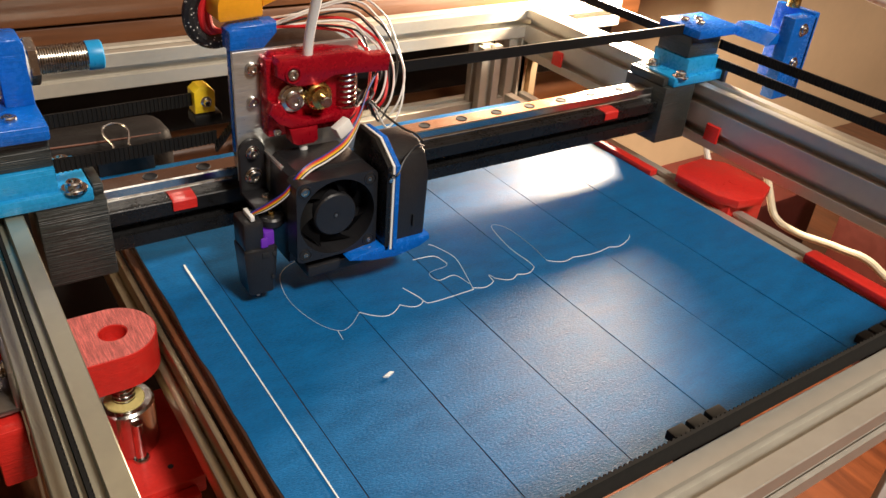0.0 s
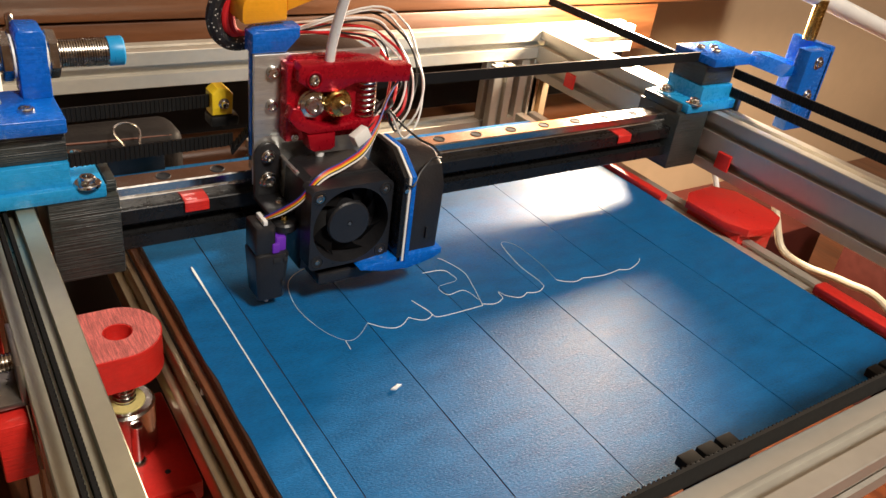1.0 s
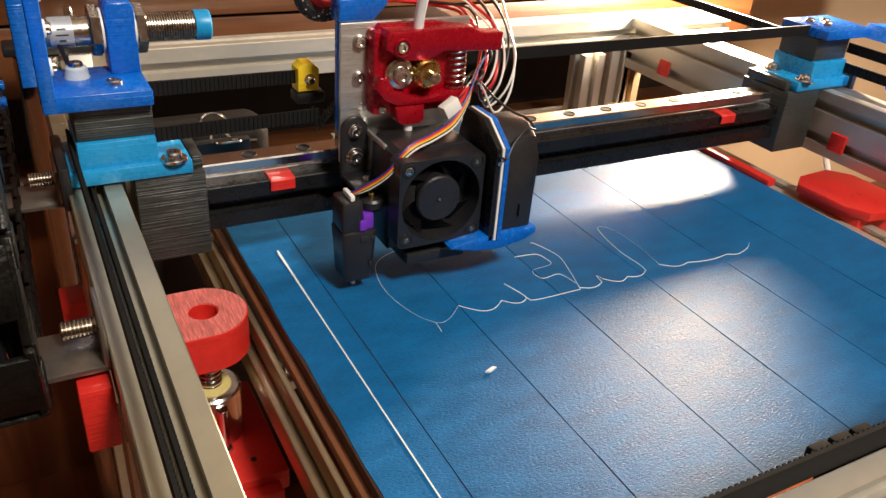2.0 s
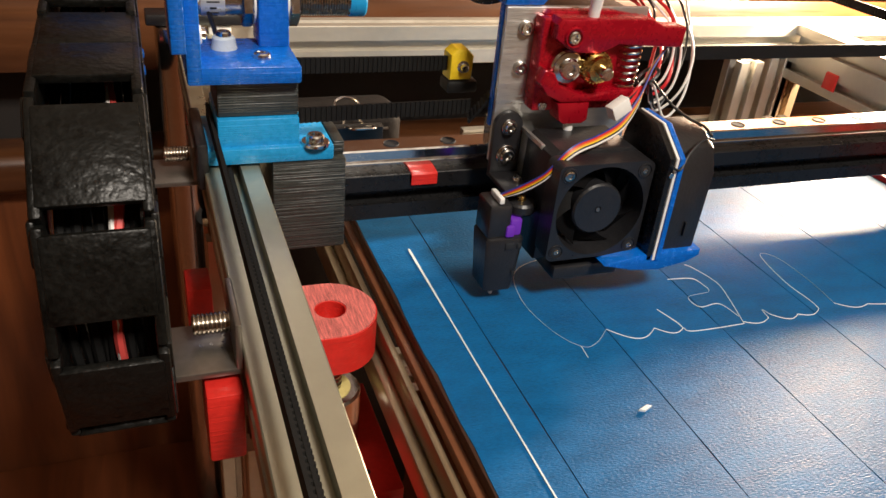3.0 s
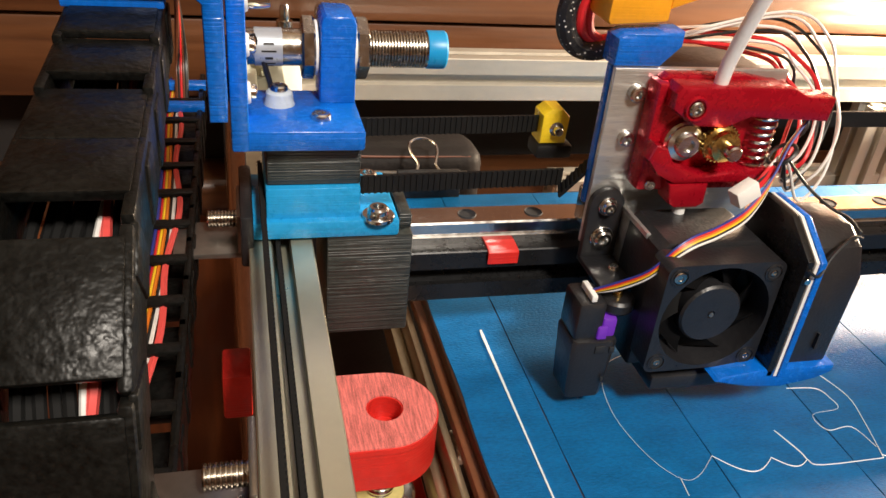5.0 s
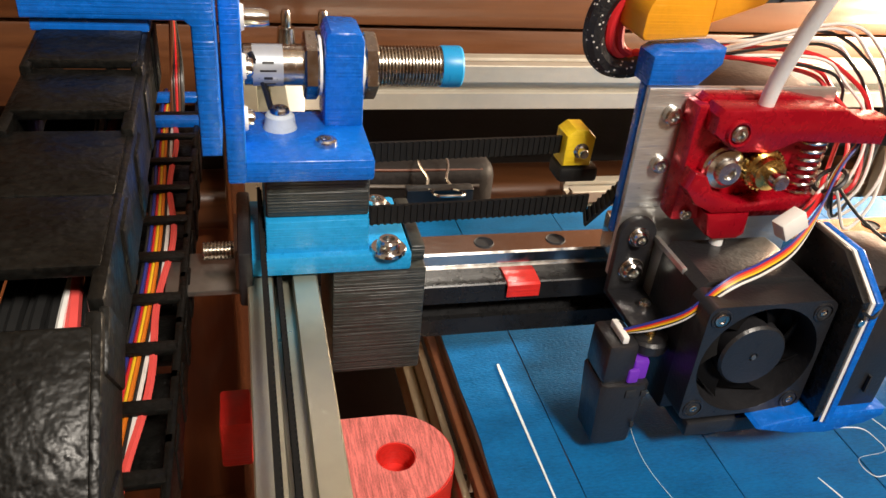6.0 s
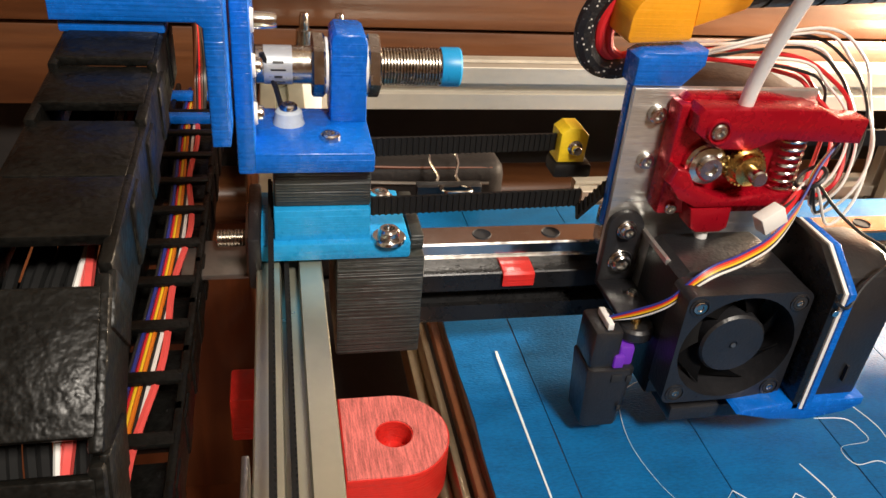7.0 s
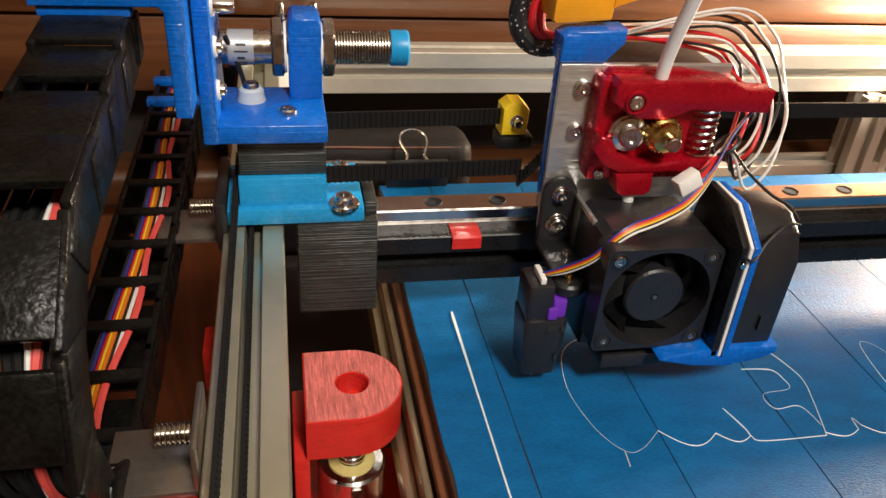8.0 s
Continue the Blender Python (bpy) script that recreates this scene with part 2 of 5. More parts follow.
def finish(bm, name, mat, smooth=True):
    bmesh.ops.recalc_face_normals(bm, faces=bm.faces[:])
    me = bpy.data.meshes.new(name)
    bm.to_mesh(me)
    bm.free()
    for m in (mat if isinstance(mat, (list, tuple)) else [mat]):
        me.materials.append(m)
    if smooth:
        me.polygons.foreach_set("use_smooth", [True] * len(me.polygons))
        me.set_sharp_from_angle(angle=radians(32))
    return me


def part(name, bm, mat, parent, label=""):
    """One mesh object under a thing or a part; the bmesh is in the place's own metres."""
    ob = new(name, finish(bm, name, M[mat] if isinstance(mat, str) else mat))
    ob.parent = parent
    if parent.parent is None:
        ob.matrix_parent_inverse = Matrix.Translation(-root_of(parent))
    return tagged(ob, label)


def whole(name, bm, mat, label, category, group="", kind=""):
    return tagged(new(name, finish(bm, name, M[mat])), label, category, group, kind)


def B():
    return bmesh.new()


def screw(bm, p, way, r, h, seg=18, socket=0.5):
    """Pan head with a recess."""
    return lathe(bm, [(0, h * 0.35), (r * socket * 0.8, h * 0.35), (r * socket, h), (r * 0.78, h), (r * 0.95, h * 0.75), (r, h * 0.3), (r, -0.0004)], p, way, seg)


def washer(bm, p, way, r, h=0.0008):
    return lathe(bm, [(0, h), (r * 0.94, h), (r, h * 0.7), (r, -0.0003)], p, way, 24)


def slot_profile(w, h, slots_w, slots_h, s=0.0031, lip=0.0016, deep=0.0055, wide=0.0052):
    """Outline of a slotted aluminium extrusion, w by h, centred on nothing."""
    def run(length, centres):
        pts = [(0.0004, 0.0)]
        for c in centres:
            pts += [(c - s, 0), (c - s + 0.0004, lip), (c - wide, lip), (c - wide * 0.6, deep), (c + wide * 0.6, deep), (c + wide, lip), (c + s - 0.0004, lip), (c + s, 0)]
        pts.append((length - 0.0004, 0))
        return pts
    out = []
    out += [(x, d) for x, d in run(w, slots_w)]
    out += [(w - d, y) for y, d in run(h, slots_h)]
    out += [(w - x, h - d) for x, d in run(w, slots_w)]
    out += [(d, h - y) for y, d in run(h, slots_h)]
    return out


def extrusion(bm, axis, lo, hi, a0, b0, w=0.02, h=0.02):
    sw = [w / 2] if w < 0.03 else [w / 4, 3 * w / 4]
    sh = [h / 2] if h < 0.03 else [h / 4, 3 * h / 4]
    return prism(bm, [(a0 + x, b0 + y) for x, y in slot_profile(w, h, sw, sh)], axis, lo, hi)


def belt(bm, p, q, width_way, width=0.006, thick=0.0009, tooth_way=None, pitch=0.002):
    """A flat toothed belt from p to q."""
    p, q = Vector(p), Vector(q)
    t = (q - p).normalized()
    w = Vector(width_way).normalized()
    nrm = t.cross(w) if tooth_way is None else Vector(tooth_way).normalized()
    length = (q - p).length
    rot = Matrix((t, w, nrm)).transposed().to_4x4()
    base = Matrix.Translation(p) @ rot
    top, low = thick / 2 + 0.0005, thick / 2
    line = [(0.0, low)]
    for k in range(int(length / pitch)):
        a = k * pitch
        line += [(a + 0.0004, low), (a + 0.0005, top), (a + 0.0013, top), (a + 0.0014, low)]
    line.append((length, low))
    rows = []
    for x, z in line:
        rows.append([bm.verts.new(base @ Vector((x, y, zz))) for zz in (-thick / 2, z) for y in (-width / 2, width / 2)])
    for a, c in zip(rows, rows[1:]):
        for i, k in ((0, 1), (1, 3), (3, 2), (2, 0)):
            bm.faces.new((a[i], a[k], c[k], c[i]))
    for a in (rows[0], rows[-1]):
        bm.faces.new((a[0], a[1], a[3], a[2]))
    return bm


# ---- setting ----
TABLE_Z = -0.30
bm = B(); box(bm, -2.2, 2.2, -2.2, 0.469, TABLE_Z - 0.03, TABLE_Z, 0.003)
whole("table_surface", bm, "wood_table", "dark reddish-brown varnished wooden table top", "table", kind="structure")
bm = B(); box(bm, -2.5, 2.5, -2.5, 1.6, -1.05, -1.0)
whole("floor", bm, "wood_table", "dark wooden floor", "floor", kind="structure")
bm = B(); box(bm, -2.5, 2.5, 0.47, 0.57, -1.0, 1.6)
whole("wall_north", bm, "wallpaint", "plain beige painted wall", "wall", kind="structure")
# unseen walls and ceiling, added to close the room
bm = B(); box(bm, -2.5, 2.5, -2.6, -2.5, -1.0, 1.6)
whole("wall_south", bm, "wallpaint", "plain beige painted wall", "wall", kind="structure")
bm = B(); box(bm, 2.5, 2.6, -2.5, 1.7, -1.0, 1.6)
whole("wall_east", bm, "wallpaint", "plain beige painted wall", "wall", kind="structure")
bm = B(); box(bm, -2.6, -2.5, -2.5, 1.7, -1.0, 1.6)
whole("wall_west", bm, "wallpaint", "plain beige painted wall", "wall", kind="structure")
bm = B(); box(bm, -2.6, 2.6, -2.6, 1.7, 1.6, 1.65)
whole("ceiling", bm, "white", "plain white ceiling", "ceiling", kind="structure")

# wooden cabinet behind the machine
cab = thing("wooden_cabinet", (0, 0.31, TABLE_Z), "orange-brown varnished wooden cabinet with horizontal boards and a dark gap", "cabinet")
# shade of the cabinet gap is put into this board's colour
bm = B(); box(bm, -1.2, 0.53, 0.335, 0.36, TABLE_Z, 0.62); part("back_panel", bm, "shade", cab, "recess board painted near-black as shade")
bm = B(); box(bm, -1.2, 0.80, 0.300, 0.335, 0.0595, 0.60, 0.0015); part("board", bm, "wood_wall", cab)
bm = B(); box(bm, -1.2, 0.53, 0.303, 0.335, 0.013, 0.0575, 0.0015); part("board", bm, "wood_wall", cab)
bm = B(); box(bm, -1.2, 0.53, 0.296, 0.335, -0.064, -0.037, 0.009, 4); part("ledge", bm, "wood_wall", cab, "rounded wooden ledge")
bm = B(); box(bm, -1.2, 0.53, 0.310, 0.335, TABLE_Z, -0.066, 0.001); part("lower_panel", bm, "wood_low", cab, "reddish lower panel")

# ---- machine frame ----
TOP = 0.051
RX = 0.142          # the machine's middle plane
fr = thing("printer_frame", (RX, 0.05, TABLE_Z), "silver slotted aluminium extrusion frame of a desktop 3D printer", "printer frame")
bm = B(); extrusion(bm, "y", -0.154, 0.262, -0.0857, TOP - 0.02, 0.02, 0.02); part("left_rail", bm, "rail_alu", fr)
bm = B(); extrusion(bm, "y", -0.154, 0.262, 2 * RX + 0.0657, TOP - 0.04, 0.02, 0.04); part("right_rail", bm, "alu", fr)
bm = B(); extrusion(bm, "x", -0.12, 0.46, -0.1745, TOP - 0.02, 0.02, 0.02); part("front_bar", bm, "alu", fr)
bm = B(); extrusion(bm, "x", -0.0857, 0.46, 0.262, TOP - 0.024, 0.02, 0.024); part("rear_bar", bm, "alu", fr)
bm = B(); extrusion(bm, "x", -0.0650, 0.349, 0.262, -0.16, 0.02, 0.02); part("lower_rear_bar", bm, "alu", fr)
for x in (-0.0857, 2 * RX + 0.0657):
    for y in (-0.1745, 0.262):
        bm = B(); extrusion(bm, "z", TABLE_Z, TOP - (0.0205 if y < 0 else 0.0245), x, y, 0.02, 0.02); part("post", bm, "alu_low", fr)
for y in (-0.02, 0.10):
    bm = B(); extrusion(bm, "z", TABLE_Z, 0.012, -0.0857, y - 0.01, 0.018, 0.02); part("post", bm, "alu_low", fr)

# ---- print bed ----
BX0, BX1, BY0, BY1 = -0.0163, 0.3003, -0.120, 0.201
bed = thing("print_bed", (RX, 0.05, -0.03), "square heated print bed covered with strips of blue masking tape", "print bed")
bm = B(); box(bm, BX0 - 0.001, BX1 + 0.001, BY0 - 0.001, BY1 + 0.001, -0.006, -0.0006, 0.0008); part("bed_plate", bm, "glass_edge", bed, "dark bed plate with a reddish-brown edge")
bm = B(); box(bm, BX0 - 0.004, BX1 + 0.004, BY0 + 0.01, BY1 - 0.003, -0.011, -0.0062, 0.0008); part("bed_board", bm, "cork", bed, "brown insulation board")
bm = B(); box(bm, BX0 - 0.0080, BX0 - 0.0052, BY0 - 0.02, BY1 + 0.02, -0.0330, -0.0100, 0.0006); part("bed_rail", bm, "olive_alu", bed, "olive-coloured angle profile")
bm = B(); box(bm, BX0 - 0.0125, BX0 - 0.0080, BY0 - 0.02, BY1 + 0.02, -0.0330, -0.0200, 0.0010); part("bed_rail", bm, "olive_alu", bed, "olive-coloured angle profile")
bm = B(); extrusion(bm, "y", BY0 - 0.02, BY1 + 0.02, BX1 + 0.002, -0.022, 0.02, 0.02); part("bed_rail", bm, "alu", bed)
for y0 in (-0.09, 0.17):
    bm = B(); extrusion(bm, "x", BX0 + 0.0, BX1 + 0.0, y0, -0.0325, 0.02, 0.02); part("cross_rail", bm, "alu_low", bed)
seams = [BX0, 0.0096, 0.0586, 0.1067, 0.1552, 0.2040, 0.2525, BX1]
rnd = random.Random(4)
for a, b in zip(seams, seams[1:]):
    bm = B()
    n = 26
    left, right = [], []
    for k in range(n + 1):
        y = BY0 + (BY1 - BY0) * k / n
        left.append((a + 0.00012 + rnd.uniform(0, 0.00022) * (a > BX0), y))
        right.append((b - 0.00012 - rnd.uniform(0, 0.00022) * (b < BX1), y))
    if a == BX0:
        left = [(x + rnd.uniform(-0.0006, 0.0006), y) for x, y in left]
    prism(bm, left + right[::-1], "z", -0.0006, -0.0002 + rnd.uniform(0, 0.0001))
    part("tape_strip", bm, "tape", bed)

# white plastic lines already laid on the tape
bm = B()
prism(bm, [(-0.00028, -0.117), (0.00028, -0.117), (0.00030, 0.03), (0.00055, 0.084), (0.0005, 0.0885), (-0.0003, 0.0885), (-0.0006, 0.085), (-0.00030, 0.03)], "z", -0.0003, 0.0002)
whole("purge_line", bm, "filament", "straight white filament line printed along the taped bed", "purge line")


def strokes(name, runs, width, label):
    bm = B()
    for run in runs:
        sweep(bm, [(x, y, 0.0001) for x, y in run], width, 6, 6, flat=0.5)
    return whole(name, bm, "filament", label, "printed outline")


def scallop(x0, y0, x1, y1, dip, n=6):
    return [(x0 + (x1 - x0) * k / n, y0 + (y1 - y0) * k / n - dip * math.sin(math.pi * k / n)) for k in range(n + 1)]


strokes("printed_letter_outline", [
    [(0.078, 0.062), (0.066, 0.069), (0.053, 0.068), (0.042, 0.063), (0.0362, 0.054), (0.0335, 0.036), (0.037, 0.017), (0.0435, 0.0062), (0.050, 0.0068), (0.0585, 0.0140)],
    [(0.0432, 0.0062), (0.0425, -0.0005)],
    scallop(0.0585, 0.0140, 0.0785, 0.0105, 0.0065),
    scallop(0.0785, 0.0105, 0.0905, 0.0080, 0.0035),
    [(0.0905, 0.0075), (0.0900, 0.0125), (0.0870, 0.0220), (0.0900, 0.0115), (0.0905, 0.0080), (0.0940, 0.0050), (0.1180, 0.0048)],
    [(0.1180, 0.0048), (0.1235, 0.0220), (0.1262, 0.0345), (0.1228, 0.0475), (0.1205, 0.0510)],
    [(0.1049, 0.0415), (0.1163, 0.0400), (0.1187, 0.0345), (0.1178, 0.0290), (0.1062, 0.0272), (0.1067, 0.0195), (0.1166, 0.0197), (0.1191, 0.0098)],
    scallop(0.1185, 0.0062, 0.1316, 0.0062, 0.0025),
    [(0.1316, 0.0062), (0.1326, 0.0118), (0.1339, 0.0082)],
    scallop(0.1339, 0.0082, 0.1464, 0.0056, 0.0035),
    scallop(0.1464, 0.0056, 0.1590, 0.0070, 0.0025),
    [(0.1590, 0.0070), (0.1597, 0.0130), (0.1590, 0.0290), (0.1635, 0.0515), (0.1705, 0.0468), (0.1714, 0.0260), (0.1693, 0.0090)],
    scallop(0.1693, 0.0090, 0.1844, 0.0052, 0.0030),
    scallop(0.1844, 0.0052, 0.2105, 0.0040, 0.0018),
    [(0.2105, 0.0040), (0.2162, 0.0020), (0.2260, 0.0050), (0.2310, 0.0085)],
], 0.00017, "thin white outline of rounded letters printed on blue tape")
bm = B(); prism(bm, [(0.0455, -0.0312), (0.0475, -0.0322), (0.0512, -0.0306), (0.0496, -0.0296)], "z", -0.0002, 0.0009, 0.0002)
whole("filament_scrap", bm, "filament", "small scrap of white filament on the taped bed", "scrap")


def binder_clip(m, label):
    t = thing("binder_clip", (0, 0, 0), label, "binder clip", "clips holding the bed")
    bm = B(); prism(bm, [(-0.0035, -0.006), (0.0035, -0.006), (0.0012, 0.0100), (0.0022, 0.0108), (0.0026, 0.0125), (0.0012, 0.0128), (-0.0005, 0.0112), (-0.0018, 0.0128), (-0.0030, 0.0120), (-0.0022, 0.0105)], "x", -0.016, 0.016, 0.0003)
    part("clip_body", bm, "black", t, "black sprung steel body")
    for s in (-1, 1):
        bm = B(); sweep(bm, [(-0.006, s * 0.002, 0.0118), (-0.0045, s * 0.006, 0.014), (-0.007, s * 0.014, 0.017), (-0.006, s * 0.021, 0.019), (0, s * 0.0235, 0.020), (0.006, s * 0.021, 0.019), (0.007, s * 0.014, 0.017), (0.0045, s * 0.006, 0.014), (0.006, s * 0.002, 0.0118)], 0.0007, 6, 6)
        part("wire_handle", bm, "steel", t, "bright wire handle")
    t.matrix_world = m
    return t


# the rear clip stands upright with its handles up, the front ones grip the bed's front edge
c0 = binder_clip(pose(0.003, 0.2020, 0.0005), "black binder clip with bright wire handles on the rear bed edge")


def flat_clip(x0, x1):
    t = thing("bed_clip", ((x0 + x1) / 2, BY0, 0), "black ribbed spring clip gripping the front bed edge", "bed clip", "clips on the front bed edge")
    n = 3
    for k in range(n):
        a = x0 + (x1 - x0) * k / n
        b = x0 + (x1 - x0) * (k + 0.82) / n
        bm = B(); box(bm, a, b, BY0 - 0.007, BY0 + 0.004, 0.0004, 0.0052, 0.0008); part("clip_jaw", bm, "matte", t)
    bm = B(); box(bm, x0 + 0.001, x1 - 0.001, BY0 - 0.008, BY0 - 0.0015, -0.008, 0.0030, 0.0008); part("clip_spine", bm, "matte", t)
    bm = B(); cyl(bm, (x0 + 0.001, BY0 - 0.003, 0.0050), (x1 - 0.002, BY0 - 0.003, 0.0050), 0.0008, 10); part("clip_pin", bm, "anodised", t)


flat_clip(0.1262, 0.1600)
flat_clip(0.2583, 0.2890)

# ---- moving gantry ----
GX0, GX1 = -0.0330, 2 * RX + 0.0330
xb = thing("gantry_beam", (RX, 0.09, 0.0213), "black slotted gantry beam carrying a bright steel linear rail", "gantry beam")
bm = B(); extrusion(bm, "x", GX0, GX1, 0.0803, 0.0213, 0.02, 0.02); part("beam", bm, "anodised", xb)
bm = B(); prism(bm, [(0.0858, 0.0413), (0.0978, 0.0413), (0.0978, 0.0440), (0.0970, 0.0447), (0.0978, 0.0456), (0.0978, 0.0492), (0.0972, 0.0498), (0.0864, 0.0498), (0.0858, 0.0492), (0.0858, 0.0456), (0.0866, 0.0447), (0.0858, 0.0440)], "x", GX0 + 0.001, GX1 - 0.001)
rail = part("linear_rail", bm, "steel", xb, "bright ground steel rail with counterbored holes")
for k in range(14):
    x = -0.0100 + 0.025 * k
    if x > GX1 - 0.005:
        break
    # no real bore: a flat dark disc takes the place of its shade
    bm = B(); lathe(bm, [(0, 0.0001), (0.0029, 0.0001), (0.0032, 0.0004), (0.0034, 0.0001), (0.0034, -0.001)], (x, 0.0918, 0.0498), (0, 0, 1), 18); part("rail_hole", bm, "joint", rail, "flat disc painted dark as the shade of a counterbore")
for x in (0.0012, 2 * RX - 0.010):
    bm = B(); prism(bm, [(0.0794, 0.0366), (0.0794, 0.0404), (0.0862, 0.0414), (0.0862, 0.0424), (0.0796, 0.0418), (0.0788, 0.0410), (0.0788, 0.0366)], "x", x - 0.0056, x + 0.0056, 0.0002); part("slot_cover", bm, "red", xb, "short red printed slot clip")


def carriage(name, s, label):
    """End block of the gantry; s = 1 the near one, -1 its mirror."""
    def mx(x):
        return x if s > 0 else 2 * RX - x

    def bx(bm, x0, x1, *a):
        p, q = sorted((mx(x0), mx(x1)))
        return box(bm, p, q, *a)
    t = thing(name, (mx(-0.05), 0.09, 0.0132), label, "gantry block", "end blocks of the gantry")
    bm = B(); bx(bm, -0.0610, -0.0327, 0.0755, 0.1120, 0.0132, 0.0521, 0.0008); part("lower_block", bm, "black_print", t, "black printed block with rough layer lines")
    bm = B(); bx(bm, -0.0372, -0.0328, 0.0790, 0.1100, 0.0523, 0.0578, 0.0006); part("side_tab", bm, "black_print", t)
    bm = B(); bx(bm, -0.0800, -0.0505, 0.0770, 0.1080, 0.0524, 0.0690, 0.0008); part("pulley_housing", bm, "cyan", t, "light blue printed pulley housing")
    bm = B(); bx(bm, -0.0850, -0.0378, 0.0745, 0.1100, 0.0522, 0.0585, 0.0010); part("mounting_flange", bm, "cyan", t, "light blue printed flange")
    bm = B(); bx(bm, -0.0795, -0.0505, 0.0790, 0.1060, 0.0692, 0.0828, 0.0007); part("spacer_block", bm, "black_print", t, "black printed spacer")
    bm = B(); bx(bm, -0.0880, -0.0840, 0.0720, 0.1100, 0.0440, 0.0620, 0.0010); part("guide_wheel_cover", bm, "black", t)
    for y in (0.0716 + 0.005, 0.1017):
        bm = B(); washer(bm, (mx(-0.0447), y, 0.0585), (0, 0, 1), 0.0054, 0.0011); w = part("washer", bm, "steel", t)
        bm = B(); screw(bm, (mx(-0.0447), y, 0.0596), (0, 0, 1), 0.0036, 0.0026); part("screw", bm, "steel", t)
    return t


near_block = carriage("left_gantry_block", 1, "black, light blue and dark printed gantry end block on the rail")
far_block = carriage("right_gantry_block", -1, "black and light blue printed gantry end block beside the lamp")

# blue sensor base on the near block
sb = thing("sensor_base", (-0.069, 0.088, 0.083), "bright blue printed base plate with an upright sensor holder", "bracket")
bm = B(); box(bm, -0.0885, -0.0502, 0.0735, 0.1085, 0.0830, 0.0895, 0.0009); part("base_plate", bm, "blue", sb)
bm = B(); box(bm, -0.0893, -0.0842, 0.0728, 0.1090, 0.0832, 0.1500, 0.0009); part("upright_wall", bm, "blue", sb)
bm = B(); prism(bm, [(-0.0618, 0.0893), (-0.0505, 0.0893), (-0.0506, 0.1145), (-0.0513, 0.1163), (-0.0528, 0.1170), (-0.0600, 0.1172), (-0.0611, 0.1162), (-0.0616, 0.1145)], "y", 0.0965, 0.1130, 0.0009); part("sensor_post", bm, "blue", sb)
bm = B(); lathe(bm, [(0, 0.0044), (0.0034, 0.0044), (0.0041, 0.0037), (0.0045, 0.0008), (0.0049, 0.0), (0.0049, -0.0004)], (-0.0745, 0.0959, 0.0896), (0, 0, 1), 24); part("standoff", bm, "nylon", sb, "white nylon standoff")
bm = B(); screw(bm, (-0.0745, 0.0959, 0.0939), (0, 0, 1), 0.0028, 0.0018); part("screw", bm, "steel", sb)
bm = B(); screw(bm, (-0.0626, 0.0835, 0.0896), (0, 0, 1), 0.0031, 0.0019); part("screw", bm, "steel", sb)
for y, z in ((0.080, 0.1255), (0.080, 0.1130), (0.080, 0.0990)):
    bm = B(); lathe(bm, [(0, 0.0008), (0.0030, 0.0008), (0.0034, 0.0), (0.0034, -0.0003)], (-0.0841, y, z), (1, 0, 0), 20); part("washer", bm, "white", sb, "white nylon washer")
    bm = B(); screw(bm, (-0.0833, y, z), (1, 0, 0), 0.0024, 0.0018 if z < 0.12 else 0.0060); part("screw", bm, "steel", sb)

arm = thing("chain_arm", (-0.11, 0.063, 0.131), "bright blue printed arm holding the cable chain", "bracket")
bm = B(); prism(bm, [(-0.1280, 0.1312), (-0.0960, 0.1312), (-0.0946, 0.1300), (-0.0943, 0.0995), (-0.0897, 0.0995), (-0.0897, 0.1380), (-0.1280, 0.1380)], "y", 0.0555, 0.0800, 0.0009); part("arm_body", bm, "blue", arm)
bm = B(); box(bm, -0.1265, -0.1030, 0.0570, 0.0760, 0.1282, 0.1310, 0.0006); part("chain_mount", bm, "blue", arm)
bm = B(); lathe(bm, [(0, 0.0034), (0.0036, 0.0034), (0.0056, 0.0018), (0.0058, 0.0), (0.0058, -0.0003)], (-0.1180, 0.0690, 0.1381), (0, 0, 1), 24); part("grommet", bm, "nylon", arm, "white nylon washer")
bm = B(); screw(bm, (-0.1180, 0.0690, 0.1414), (0, 0, 1), 0.0030, 0.0020); part("screw", bm, "steel", arm)

# threaded proximity sensor
sn = thing("proximity_sensor", (-0.055, 0.105, 0.099), "threaded metal proximity sensor with a bright blue face", "sensor")
AX = Vector((0, 0.1050, 0.1048))
prof = [(0, 0), (0.0056, 0)]
for k in range(24):
    prof += [(0.0060, k * 0.001 + 0.0002), (0.0060, k * 0.001 + 0.0005), (0.0054, k * 0.001 + 0.0008)]
prof += [(0.0058, 0.0245), (0, 0.0245)]
bm = B(); lathe(bm, prof, (-0.0510, AX.y, AX.z), (1, 0, 0), 28); part("threaded_barrel", bm, "darksteel", sn)
bm = B(); lathe(bm, [(0, 0), (0.0060, 0), (0.0062, 0.0004), (0.0062, 0.0058), (0.0058, 0.0064), (0, 0.0064)], (-0.0266, AX.y, AX.z), (1, 0, 0), 28); part("sensing_face", bm, "sensor_tip", sn, "bright blue plastic sensing face")
for x in (-0.0502, -0.0672):
    bm = B(); lathe(bm, [(0.0060, 0), (0.0090, 0), (0.0098, 0.0006), (0.0098, 0.0036), (0.0090, 0.0042), (0.0060, 0.0042)], (x, AX.y, AX.z), (1, 0, 0), 6, 0.3); part("lock_nut", bm, "darksteel", sn)
    bm = B(); lathe(bm, [(0.006, 0), (0.0086, 0), (0.0086, 0.0008), (0.006, 0.0008)], (x - 0.0007 if x > -0.06 else x + 0.0042, AX.y, AX.z), (1, 0, 0), 24); part("washer", bm, "white", sn)
